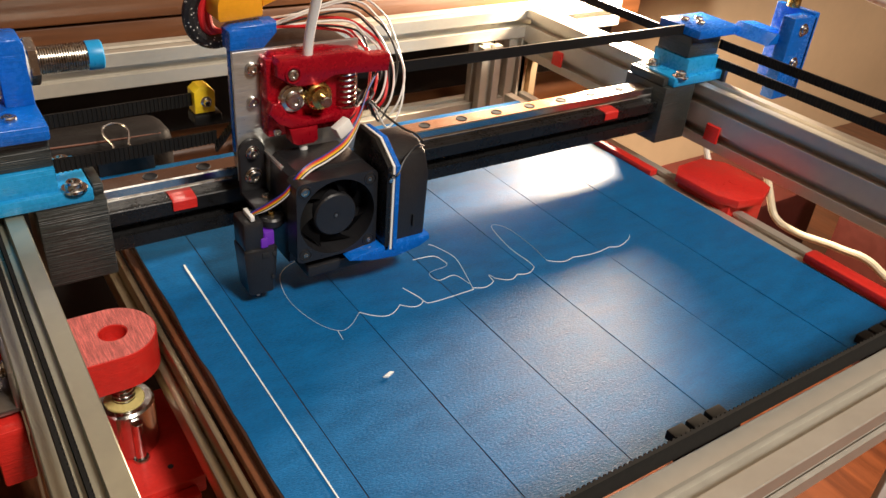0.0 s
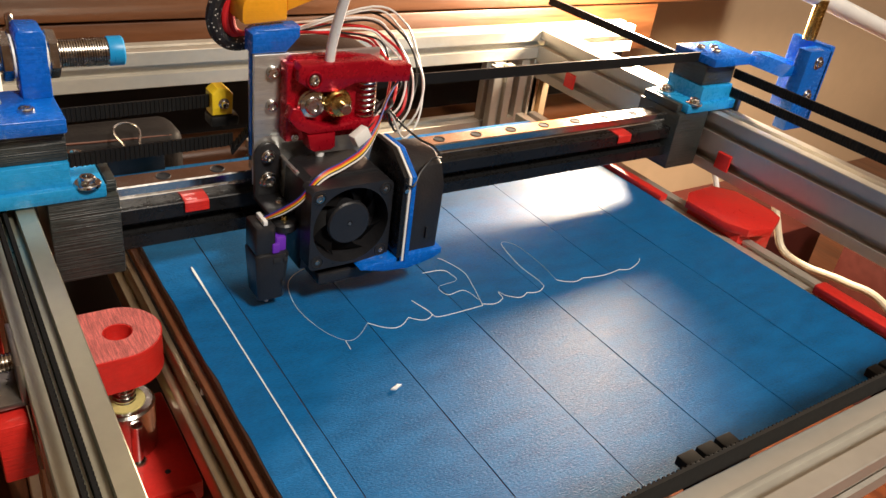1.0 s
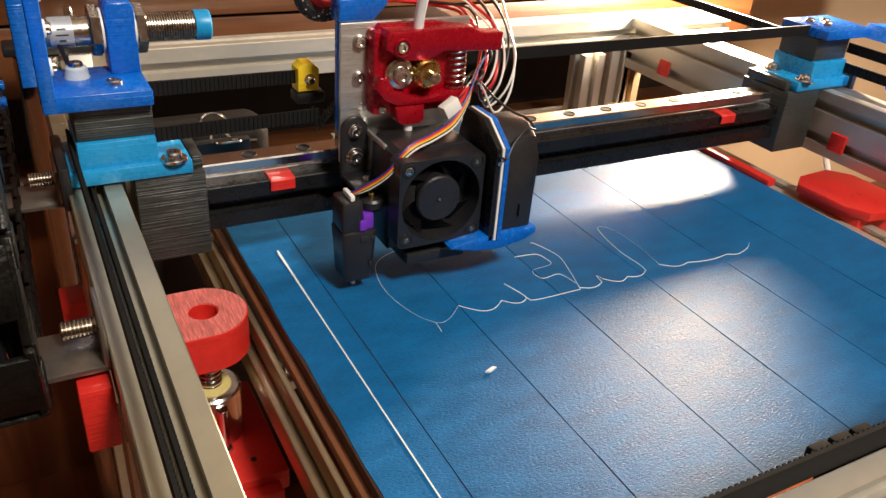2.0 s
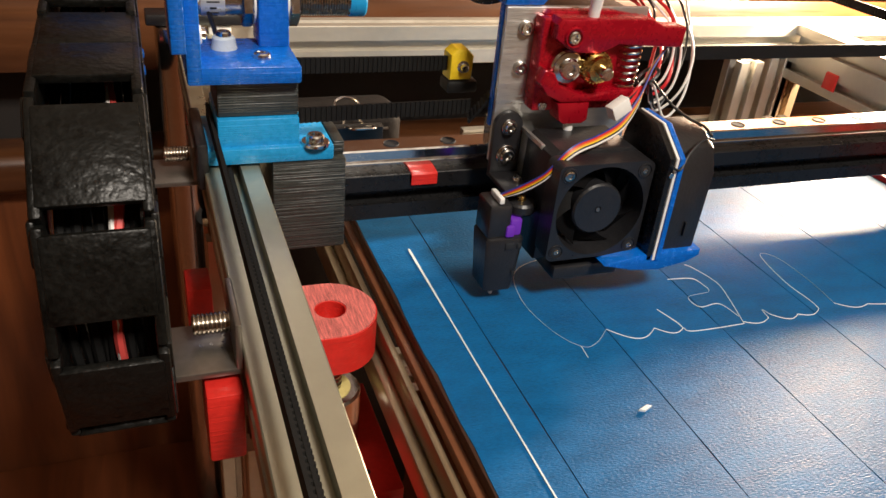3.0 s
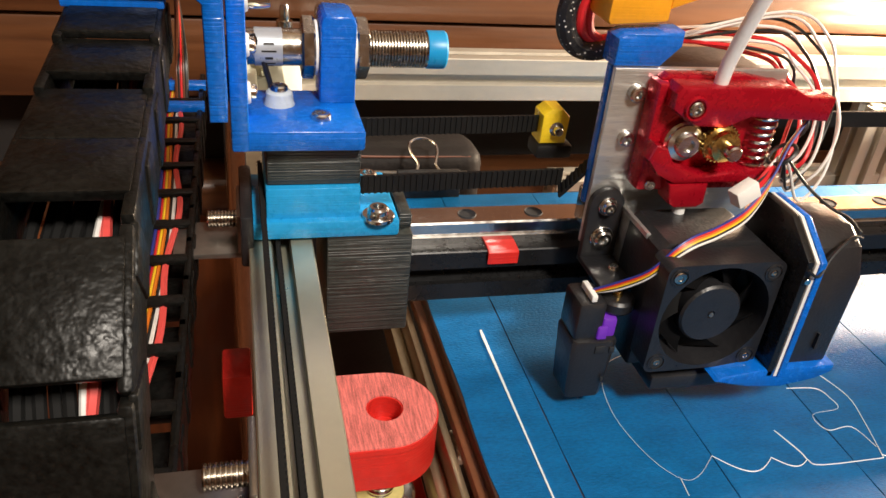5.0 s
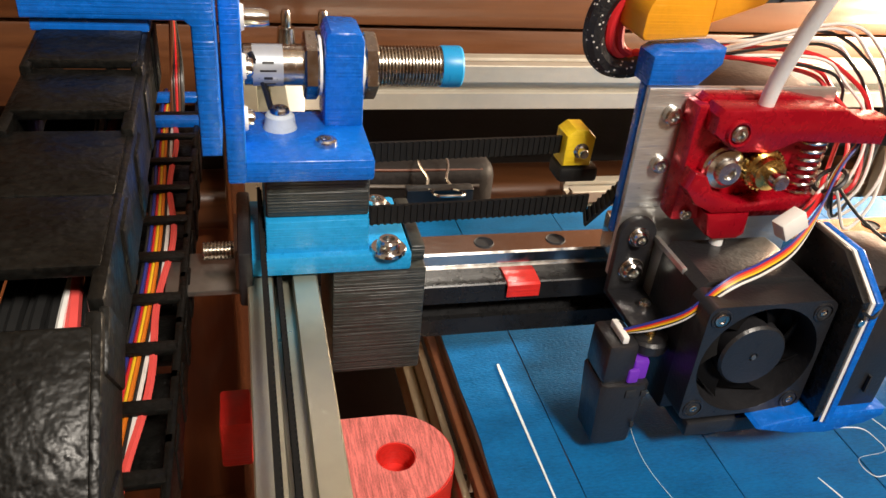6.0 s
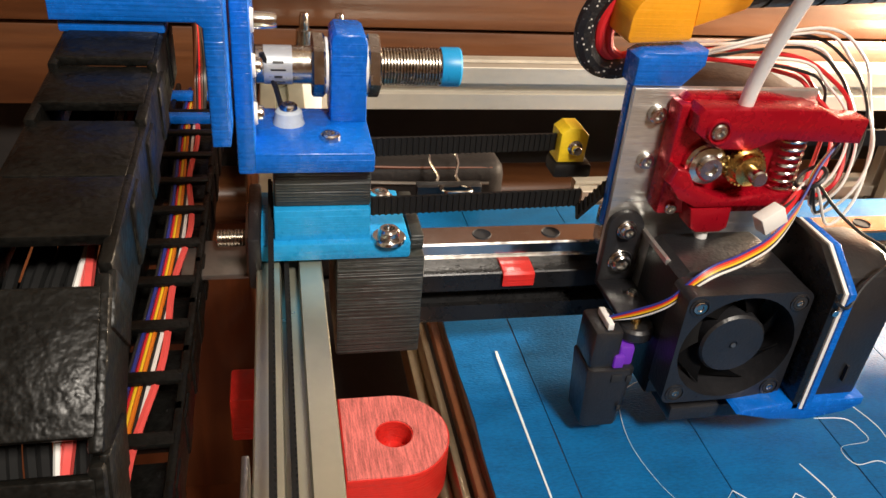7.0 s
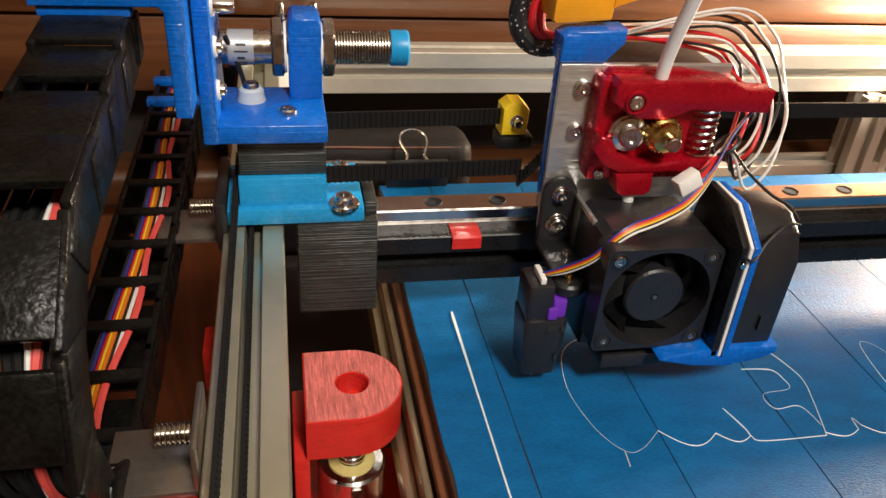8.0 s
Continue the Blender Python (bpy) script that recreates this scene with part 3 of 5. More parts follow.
bm = B(); lathe(bm, [(0, 0), (0.0058, 0), (0.0058, 0.0170), (0, 0.0170)], (-0.0838, AX.y, AX.z), (1, 0, 0), 24); bd = part("rear_barrel", bm, "darksteel", sn)
bm = B(); lathe(bm, [(0.0059, 0), (0.00595, 0), (0.00595, 0.0085), (0.0059, 0.0085)], (-0.0815, AX.y, AX.z), (1, 0, 0), 24); lb = part("label_band", bm, "label", bd, "silver printed label")
for k, (w, h) in enumerate(((0.0032, 0.0008), (0.0045, 0.0005), (0.0024, 0.0008), (0.0040, 0.0005), (0.0030, 0.0008))):
    ang = radians(-25 + 22 * k)
    mm = Matrix.Translation((-0.0772, AX.y, AX.z)) @ Matrix.Rotation(ang, 4, "X")
    bm = B(); box(bm, -w / 2, w / 2, -0.00605, -0.0058, -h / 2, h / 2, 0, 2, mm); part("label_bar", bm, "w_black", bd, "dark unreadable print")

# belts along the gantry
def belt_run(name, p, q, tooth, label):
    bm = B(); belt(bm, p, q, (0, 0, 1), 0.006, 0.0009, tooth)
    return whole(name, bm, "rubber", label, "belt", "toothed belts")


belt_run("toothed_belt", (-0.0505, 0.0877, 0.0850), (0.0150, 0.1010, 0.0805), (0, -1, 0), "black toothed rubber belt running to the print head")
belt_run("toothed_belt", (-0.0505, 0.0790, 0.0690), (0.0200, 0.0840, 0.0680), (0, -1, 0), "black toothed rubber belt running to the print head")
belt_run("toothed_belt", (0.0900, 0.0905, 0.0862), (2 * RX + 0.0505, 0.0877, 0.0862), (0, 1, 0), "black toothed rubber belt running from the print head")
for x, z, y1 in ((-0.0812, 0.0622, 0.106), (-0.0768, 0.0478, 0.150)):
    bm = B(); belt(bm, (x, -0.1530, z), (x, y1, z), (0, 0, 1), 0.006, 0.0010, (1, 0, 0)); whole("drive_belt", bm, "matte", "black toothed rubber belt running along the rail", "belt", "toothed belts")
for z in (0.0640, 0.0760):
    bm = B(); belt(bm, (2 * RX + 0.0800, -0.1530, z), (2 * RX + 0.0800, 0.0790, z), (0, 0, 1), 0.006, 0.0012, (-1, 0, 0)); whole("drive_belt", bm, "rubber", "black toothed rubber belt beside the far rail", "belt", "toothed belts")

bm = B(); belt(bm, (2 * RX + 0.0660, 0.1070, 0.0760), (2 * RX + 0.0660, 0.2600, 0.0760), (0, 0, 1), 0.006, 0.0012, (-1, 0, 0)); whole("drive_belt", bm, "rubber", "black toothed rubber belt running behind the far block", "belt", "toothed belts")
bm = B(); belt(bm, (-0.060, -0.1532, 0.0545), (0.345, -0.1532, 0.0545), (0, 0, 1), 0.008, 0.0012, (0, 1, 0)); whole("drive_belt", bm, "matte", "black toothed rubber belt along the front bar", "belt", "toothed belts")

# blue bracket behind the far block
fb = thing("lamp_side_bracket", (0.37, 0.05, 0.06), "blue printed bracket with screws behind the gantry block", "bracket")
bm = B(); box(bm, 2 * RX + 0.0502, 2 * RX + 0.0905, 0.0735, 0.1085, 0.0830, 0.0885, 0.0009); part("base_plate", bm, "blue", fb)
bm = B(); prism(bm, [(0.3700, 0.0830), (0.3950, 0.0830), (0.3950, 0.0885), (0.3780, 0.0900)], "y", 0.0480, 0.0800, 0.0008); part("arm", bm, "blue", fb)
bm = B(); box(bm, 0.3800, 0.4040, 0.0400, 0.0500, 0.0480, 0.1020, 0.0012); part("upright_plate", bm, "blue", fb)
bm = B(); box(bm, 0.4000, 0.4055, 0.0400, 0.0700, 0.0480, 0.1040, 0.0012); part("side_plate", bm, "blue", fb)
for z in (0.094, 0.072):
    bm = B(); washer(bm, (0.3910, 0.0400, z), (0, -1, 0), 0.0042); part("washer", bm, "steel", fb)
    bm = B(); screw(bm, (0.3910, 0.0392, z), (0, -1, 0), 0.0028, 0.0018); part("screw", bm, "steel", fb)
for dx, dy in ((0, 0), (0.006, 0.007), (-0.004, 0.010)):
    bm = B(); screw(bm, (2 * RX + 0.0640 + dx, 0.086 + dy, 0.0886), (0, 0, 1), 0.0030, 0.0022); part("screw", bm, "steel", fb)
bm = B(); cyl(bm, (0.398, 0.056, 0.1040), (0.398, 0.056, 0.1300), 0.0042, 16); part("tube_fitting", bm, "brass", fb, "brass tube fitting")
bm = B(); sweep(bm, [(0.398, 0.056, 0.130), (0.400, 0.057, 0.16), (0.410, 0.062, 0.20), (0.44, 0.08, 0.26)], 0.0022, 8); whole("feed_tube", bm, "cream", "cream plastic tube rising from the blue bracket", "tube")

# ---- print head ----
HX = 0.010


def P(x, y, z):
    return (x + HX, y, z)


def hbox(bm, x0, x1, *a):
    return box(bm, x0 + HX, x1 + HX, *a)


def hprism_y(bm, pts, lo, hi, bev=0.0):
    return prism(bm, [(x + HX, z) for x, z in pts], "y", lo, hi, bev)


tc = thing("tool_carriage", P(0.045, 0.08, 0.05), "brushed aluminium tool plate of the print head", "tool carriage")
bm = B(); hprism_y(bm, [(0.0145, 0.0500), (0.0560, 0.0500), (0.0620, 0.0560), (0.0750, 0.0560), (0.0750, 0.1113), (0.0145, 0.1114)], 0.0695, 0.0718, 0.0003); part("tool_plate", bm, "plate", tc, "brushed aluminium plate")
bm = B(); hprism_y(bm, [(0.0140, 0.0640), (0.0165, 0.0640), (0.0165, 0.1114), (0.0140, 0.1114)], 0.0720, 0.0752, 0.0004); part("side_plate", bm, "blue", tc, "blue printed side plate")
bm = B(); hbox(bm, 0.0180, 0.0700, 0.0720, 0.0860, 0.0510, 0.0640, 0.0008); part("slide_block", bm, "steel", tc, "steel slide block on the rail")
bm = B(); hbox(bm, 0.0340, 0.0760, 0.0722, 0.1060, 0.0660, 0.1082, 0.0025); part("stepper_motor", bm, "black", tc, "black stepper motor")
for x, z, r in ((0.0226, 0.1037, 0.0028), (0.0223, 0.0885, 0.0026)):
    bm = B(); washer(bm, P(x, 0.0695, z), (0, -1, 0), r * 1.02); part("washer", bm, "steel", tc)
    bm = B(); screw(bm, P(x, 0.0688, z), (0, -1, 0), r, 0.0020); part("screw", bm, "steel", tc)
# bent aluminium angle under the plate
bm = B(); hprism_y(bm, [(0.0255, 0.0655), (0.0268, 0.0655), (0.0325, 0.0575), (0.0380, 0.0575), (0.0380, 0.0560), (0.0318, 0.0560), (0.0255, 0.0640)], 0.0480, 0.0694, 0.0002); part("bent_angle", bm, "plate", tc, "bent aluminium angle")
bm = B(); hprism_y(bm, [(0.0265, 0.0440), (0.0315, 0.0440), (0.0315, 0.0568), (0.0262, 0.0640)], 0.0500, 0.0685, 0.0002); part("angle_face", bm, "plate", tc)
# black probe bracket
pts = [(0.0138, 0.0460), (0.0262, 0.0460)] + [(0.0200 + 0.0062 * math.cos(a), 0.0655 + 0.0062 * math.sin(a)) for a in [math.pi * k / 10 for k in range(11)]]
bm = B(); hprism_y(bm, pts, 0.0662, 0.0690, 0.0005); part("probe_bracket", bm, "black", tc, "black steel bracket")
bm = B(); hbox(bm, 0.0138, 0.0262, 0.0480, 0.0690, 0.0440, 0.0462, 0.0005); part("bracket_shelf", bm, "black", tc)
for z, r in ((0.0655, 0.0030), (0.0538, 0.0038)):
    bm = B(); washer(bm, P(0.0200, 0.0662, z), (0, -1, 0), r * 1.1); part("washer", bm, "steel", tc)
    bm = B(); screw(bm, P(0.0200, 0.0655, z), (0, -1, 0), r * 0.85, 0.0022); part("screw", bm, "steel", tc)
bm = B(); screw(bm, P(0.0215, 0.0560, 0.0463), (0, 0, 1), 0.0019, 0.0024); part("screw", bm, "steel", tc)
# blue cap
bm = B(); hprism_y(bm, [(0.0140, 0.1116), (0.0293, 0.1116), (0.0355, 0.1180), (0.0355, 0.1226), (0.0165, 0.1216), (0.0140, 0.1200)], 0.0700, 0.0800, 0.0009); part("cable_cap", bm, "blue", tc, "blue printed cable cap")

# extruder
ex = thing("filament_extruder", P(0.05, 0.06, 0.073), "red anodised filament extruder with idler lever and spring", "extruder")
bm = B(); hbox(bm, 0.0258, 0.0700, 0.0610, 0.0694, 0.0735, 0.1095, 0.0014); part("base_body", bm, "redano", ex)
bm = B(); hprism_y(bm, [(0.0245, 0.0870), (0.0285, 0.0820), (0.0348, 0.0789), (0.0684, 0.0789), (0.0676, 0.0834), (0.0544, 0.0834), (0.0426, 0.0822), (0.0335, 0.0856), (0.0305, 0.0905), (0.0262, 0.0920)], 0.0550, 0.0612, 0.0009); part("lower_arm", bm, "redano", ex)
bm = B(); hprism_y(bm, [(0.0335, 0.0787), (0.0475, 0.0787), (0.0478, 0.0715), (0.0455, 0.0700), (0.0375, 0.0700), (0.0352, 0.0715)], 0.0552, 0.0640, 0.0009); part("outlet_boss", bm, "redano", ex)
bm = B(); hprism_y(bm, [(0.0285, 0.1035), (0.0335, 0.1000), (0.0381, 0.0980), (0.0478, 0.0975), (0.0553, 0.1009), (0.0836, 0.0995), (0.0842, 0.1072), (0.0740, 0.1078), (0.0680, 0.1104), (0.0300, 0.1106), (0.0285, 0.1085)], 0.0550, 0.0640, 0.0011); part("idler_lever", bm, "redano", ex)
bm = B(); hprism_y(bm, [(0.0280, 0.1040), (0.0280, 0.1098), (0.0300, 0.1112), (0.0560, 0.1112), (0.0690, 0.1090), (0.0690, 0.1040)], 0.0642, 0.0693, 0.0008); part("lever_back", bm, "redano", ex)
bm = B(); lathe(bm, [(0.0030, 0), (0.0030, 0.0010), (0.0036, 0.0012), (0.0040, 0.0)], P(0.0356, 0.0550, 0.1040), (0, -1, 0), 20); part("lever_bush", bm, "redano", ex)
bm = B(); screw(bm, P(0.0356, 0.0553, 0.1040), (0, -1, 0), 0.0026, 0.0018); part("screw", bm, "steel", ex)
bm = B(); lathe(bm, [(0, 0), (0.0066, 0), (0.0066, 0.0022), (0.0058, 0.0026), (0.0058, 0.0036), (0.0040, 0.0040), (0.0040, 0.0052), (0.0034, 0.0060), (0.0020, 0.0060), (0.0018, 0.0048), (0, 0.0048)], P(0.0366, 0.0608, 0.0918), (0, -1, 0), 28); part("idler_bearing", bm, "steel", ex, "bright steel bearing with socket screw")
prof = [(0, 0), (0.0058, 0), (0.0058, 0.0060), (0.0050, 0.0066), (0.0046, 0.0068), (0.0046, 0.0085), (0.0026, 0.0088), (0.0026, 0.0130), (0.0022, 0.0135), (0, 0.0135)]
gc = P(0.0484, 0.0, 0.0920)
teeth = []
for k in range(104):
    r = 0.0064 if k % 4 < 2 else 0.0058
    a = 2 * math.pi * k / 104
    teeth.append((gc[0] + r * math.cos(a), gc[2] + r * math.sin(a)))
bm = B(); prism(bm, teeth, "y", 0.0560, 0.0606)
part("drive_gear", bm, "brass", ex, "brass toothed drive gear")
bm = B(); lathe(bm, [(0.0058, 0), (0.0050, 0.0008), (0.0048, 0.0030), (0.0028, 0.0034), (0, 0.0034)], (gc[0], 0.0560, gc[2]), (0, -1, 0), 26); part("gear_collar", bm, "brass", ex)
bm = B(); lathe(bm, [(0.0025, 0), (0.0025, 0.0046), (0.0021, 0.0052), (0, 0.0052)], (gc[0], 0.0527, gc[2]), (0, -1, 0), 18); part("motor_shaft", bm, "steel", ex)
helix = [P(0.0640 + 0.0040 * math.cos(2 * math.pi * k / 12), 0.0600 + 0.0040 * math.sin(2 * math.pi * k / 12), 0.0825 + 0.0180 * k / 84) for k in range(85)]
bm = B(); sweep(bm, helix, 0.0006, 7, 1, smooth=False); part("lever_spring", bm, "steel", ex, "bright coil spring")
bm = B(); screw(bm, P(0.0300, 0.0612, 0.0760), (0, -1, 0), 0.0019, 0.0016); part("screw", bm, "steel", ex)
bm = B(); cyl(bm, P(0.0418, 0.0590, 0.0570), P(0.0418, 0.0590, 0.0702), 0.0020, 14); part("outlet_tube", bm, "ptfe", ex, "short white tube")
bm = B(); lathe(bm, [(0.002, 0), (0.0046, 0), (0.0052, 0.0010), (0.0052, 0.0022), (0.0036, 0.0028), (0.0036, 0.0050), (0.002, 0.0050)], P(0.0418, 0.0590, 0.0580), (0, 0, 1), 24); part("collet", bm, "black", ex, "black tube collet")
bm = B(); sweep(bm, [P(0.0446, 0.0595, 0.1090), P(0.0447, 0.0580, 0.1180), P(0.0456, 0.0540, 0.1320), P(0.0472, 0.0490, 0.1470), P(0.0500, 0.0420, 0.1680), P(0.0560, 0.0300, 0.2000)], 0.0022, 14); whole("guide_tube", bm, "ptfe", "white translucent filament guide tube entering the extruder", "tube")

# hot-end fan
fan = thing("cooling_fan", P(0.0445, 0.034, 0.0243), "square black axial fan on the front of the print head", "fan")
FC = Vector(P(0.0445, 0.0, 0.0450))
bm = B()
outer = []
for cx, cz, a0 in ((1, 1, 0), (-1, 1, 90), (-1, -1, 180), (1, -1, 270)):
    for k in range(5):
        a = radians(a0 + 22.5 * k)
        outer.append((FC.x + cx * 0.0172 + 0.0028 * math.cos(a), FC.z + cz * 0.0172 + 0.0028 * math.sin(a)))
ring = [(FC.x + 0.0186 * math.cos(2 * math.pi * k / 40), FC.z + 0.0186 * math.sin(2 * math.pi * k / 40)) for k in range(40)]


def ringed(bm, outer, inner, y0, y1, inner_back=None):
    """A plate with one round opening through it."""
    inner_back = inner_back or inner
    n, m = len(outer), len(inner)
    of, ob_ = [bm.verts.new((x, y0, z)) for x, z in outer], [bm.verts.new((x, y1, z)) for x, z in outer]
    nf, nb = [bm.verts.new((x, y0, z)) for x, z in inner], [bm.verts.new((x, y1, z)) for x, z in inner_back]
    for k in range(n):
        bm.faces.new((of[k], of[(k + 1) % n], ob_[(k + 1) % n], ob_[k]))
    for k in range(m):
        bm.faces.new((nf[k], nb[k], nb[(k + 1) % m], nf[(k + 1) % m]))
    for o, i in ((of, nf), (ob_, nb)):
        edges = [bm.edges.get((o[k], o[(k + 1) % n])) for k in range(n)] + [bm.edges.get((i[k], i[(k + 1) % m])) for k in range(m)]
        bmesh.ops.triangle_fill(bm, use_beauty=True, edges=edges)


inner_back = [(FC.x + (x - FC.x) * 0.93, FC.z + (z - FC.z) * 0.93) for x, z in ring]
ringed(bm, outer, ring, 0.0290, 0.0390, inner_back)
ff = part("fan_frame", bm, "black", fan)
for sx in (-1, 1):
    for sz in (-1, 1):
        hp = (FC.x + sx * 0.016, 0.0289, FC.z + sz * 0.016)
        bm = B(); lathe(bm, [(0.0024, -0.0006), (0.0026, 0.0003), (0.0031, 0.0002), (0.0033, -0.001)], hp, (0, -1, 0), 18); part("hole_rim", bm, "black", ff)
        # flat disc, painted dark as the shade inside the hole
        bm = B(); lathe(bm, [(0, 0.0001), (0.0021, 0.0001), (0.0021, -0.001)], hp, (0, -1, 0), 16); part("screw_hole", bm, "joint", ff)
        bm = B(); screw(bm, (hp[0], 0.0289, hp[2]), (0, -1, 0), 0.0021 if (sx < 0 and sz > 0) else 0.0012, 0.0004, 14); part("mount_screw", bm, "darksteel", ff)
bm = B(); lathe(bm, [(0, 0), (0.0105, 0), (0.0105, 0.0062), (0.0098, 0.0070), (0.0014, 0.0070), (0.0012, 0.0066), (0, 0.0066)], (FC.x, 0.0380, FC.z), (0, -1, 0), 36); part("rotor_hub", bm, "black", fan, "smooth black rotor hub")
for k in range(7):
    bm = B()
    a0 = 2 * math.pi * k / 7
    vs = []
    for j in range(5):
        r = 0.0100 + 0.0074 * j / 4
        tw = 0.35 * j / 4
        for y, da in ((0.0330, 0.40), (0.0378, -0.40)):
            for th in (0, 0.0006):
                a = a0 + da + tw
                vs.append(bm.verts.new((FC.x + r * math.cos(a), y + th, FC.z + r * math.sin(a))))
    for j in range(4):
        q = vs[4 * j:4 * j + 8]
        for f in ((0, 2, 6, 4), (1, 5, 7, 3), (0, 4, 5, 1), (2, 3, 7, 6)):
            bm.faces.new([q[i] for i in f])
    part("fan_blade", bm, "fan_dark", fan)
bm = B(); lathe(bm, [(0, 0.0002), (0.0008, 0.0002), (0.0008, 0)], (FC.x, 0.0308, FC.z), (0, -1, 0), 12); part("hub_mark", bm, "greymetal", fan)
bm = B(); hprism_y(bm, [(0.0250, 0.0200), (0.0640, 0.0200), (0.0640, 0.0640), (0.0600, 0.0665), (0.0290, 0.0665), (0.0262, 0.0640)], 0.0392, 0.0620, 0.0012); part("air_shroud", bm, "black", fan, "black printed shroud behind the fan")
bm = B(); hbox(bm, 0.0310, 0.0600, 0.0320, 0.0600, 0.0140, 0.0198, 0.0010); part("heater_block", bm, "black", fan, "black silicone heater sock")
bm = B(); lathe(bm, [(0, 0), (0.0030, 0), (0.0030, -0.004), (0.0008, -0.0100), (0, -0.0100)], P(0.0440, 0.0480, 0.0140), (0, 0, 1), 14); part("nozzle", bm, "brass", fan, "brass nozzle")

# blower and duct
bl = thing("blower_fan", P(0.08, 0.04, 0.0235), "black side blower with blue duct and pale foam edge", "blower")
strip = [(0.0230, 0.0245), (0.0560, 0.0245), (0.0560, 0.0640), (0.0520, 0.0770), (0.0360, 0.0770), (0.0230, 0.0680)]
bm = B(); prism(bm, strip, "x", 0.0660 + HX, 0.0684 + HX, 0.0003); part("metal_plate", bm, "anodised", bl, "dark bent metal plate")
bm = B(); prism(bm, [(y - 0.0004, z) for y, z in strip], "x", 0.0686 + HX, 0.0698 + HX, 0.0002); part("foam_edge", bm, "white", bl, "white foam strip")
bm = B(); prism(bm, [(y - 0.0008, z) for y, z in strip], "x", 0.0700 + HX, 0.0722 + HX, 0.0003); part("blue_gasket", bm, "blue", bl, "blue printed gasket")
bm = B(); prism(bm, [(0.0260, 0.0260), (0.0580, 0.0260), (0.0580, 0.0660), (0.0540, 0.0715), (0.0480, 0.0735), (0.0360, 0.0730), (0.0290, 0.0690), (0.0250, 0.0600)], "x", 0.0724 + HX, 0.0900 + HX, 0.0018); part("blower_body", bm, "black", bl)
bm = B(); hbox(bm, 0.0820, 0.0826, 0.0244, 0.0256, 0.0330, 0.0390); part("body_seam", bm, "joint", bl)
bm = B(); hprism_y(bm, [(0.0480, 0.0235), (0.0600, 0.0205), (0.0729, 0.0192), (0.0860, 0.0215), (0.0915, 0.0240), (0.0915, 0.0268), (0.0640, 0.0268), (0.0500, 0.0250)], 0.0230, 0.0480, 0.0006); part("air_duct", bm, "blue", bl, "blue printed air duct")
bm = B(); cyl(bm, P(0.0676, 0.0228, 0.0615), P(0.0676, 0.0222, 0.0615), 0.0011, 10); part("screw", bm, "steel", bl)
bm = B(); sweep(bm, [P(0.0660, 0.0220, 0.0660), P(0.0700, 0.0215, 0.0640), P(0.0750, 0.0245, 0.0690), P(0.0830, 0.0280, 0.0730), P(0.0890, 0.0300, 0.0715)], 0.0005, 6); part("tie_wire", bm, "w_black", bl)

# bed probe
pr = thing("bed_probe", P(0.0120, 0.046, 0.0065), "slim black bed levelling probe with a violet light", "probe")
bm = B(); prism(bm, [(0.0040, 0.0400), (0.0058, 0.0388), (0.0178, 0.0388), (0.0196, 0.0402), (0.0196, 0.0528), (0.0180, 0.0540), (0.0056, 0.0540), (0.0040, 0.0528)], "z", 0.0062, 0.0310, 0.0012)
for v in bm.verts:
    k = min(1, max(0, (v.co.z - 0.0062) / 0.012))
    v.co.x = 0.0121 + HX + (v.co.x - 0.0121) * (0.80 + 0.20 * k)
    v.co.y = 0.0464 + (v.co.y - 0.0464) * (0.84 + 0.16 * k)
body = part("probe_body", bm, "black", pr)
bm = B(); hbox(bm, 0.0042, 0.0138, 0.0400, 0.0535, 0.0304, 0.0450, 0.0016); part("probe_head", bm, "black", pr)
bm = B(); hbox(bm, 0.0140, 0.0190, 0.0410, 0.0530, 0.0306, 0.0380, 0.0010); part("light_pipe", bm, "glow", pr, "glowing violet light window")
bm = B(); hbox(bm, 0.0118, 0.0152, 0.0392, 0.0409, 0.0312, 0.0360, 0.0006); part("light_pipe", bm, "glow", pr, "glowing violet light window")
for x0, x1, z0, z1 in ((0.0118, 0.0152, 0.0262, 0.0290), (0.0168, 0.0186, 0.0262, 0.0284), (0.0160, 0.0172, 0.0140, 0.0160)):
    bm = B(); hbox(bm, x0, x1, 0.0384, 0.0389, z0, z1, 0.0001); part("side_window", bm, "joint", body, "small dark slot")
for k in range(6):
    bm = B(); hbox(bm, 0.0048, 0.0052, 0.0430 + 0.0014 * k, 0.0437 + 0.0014 * k, 0.0180, 0.0280); part("side_rib", bm, "matte", body)
bm = B(); hbox(bm, 0.0100, 0.0200, 0.0420, 0.0530, 0.0200, 0.0225, 0.0004); part("waist_band", bm, "black", body)
bm = B(); lathe(bm, [(0, 0), (0.0050, 0), (0.0060, 0.0012), (0.0060, 0.0040), (0.0052, 0.0050), (0, 0.0050)], P(0.0200, 0.0470, 0.0382), (0, 0, 1), 24); part("mount_ear", bm, "black", pr)
bm = B(); screw(bm, P(0.0200, 0.0470, 0.0432), (0, 0, 1), 0.0018, 0.0018); part("screw", bm, "brass", pr)
bm = B(); hbox(bm, 0.0080, 0.0100, 0.0408, 0.0500, 0.0451, 0.0476, 0.0004); part("plug", bm, "white", pr, "white wire plug")
bm = B(); cyl(bm, P(0.0120, 0.0470, 0.0010), P(0.0120, 0.0470, 0.0064), 0.0009, 10); part("probe_pin", bm, "white", pr)

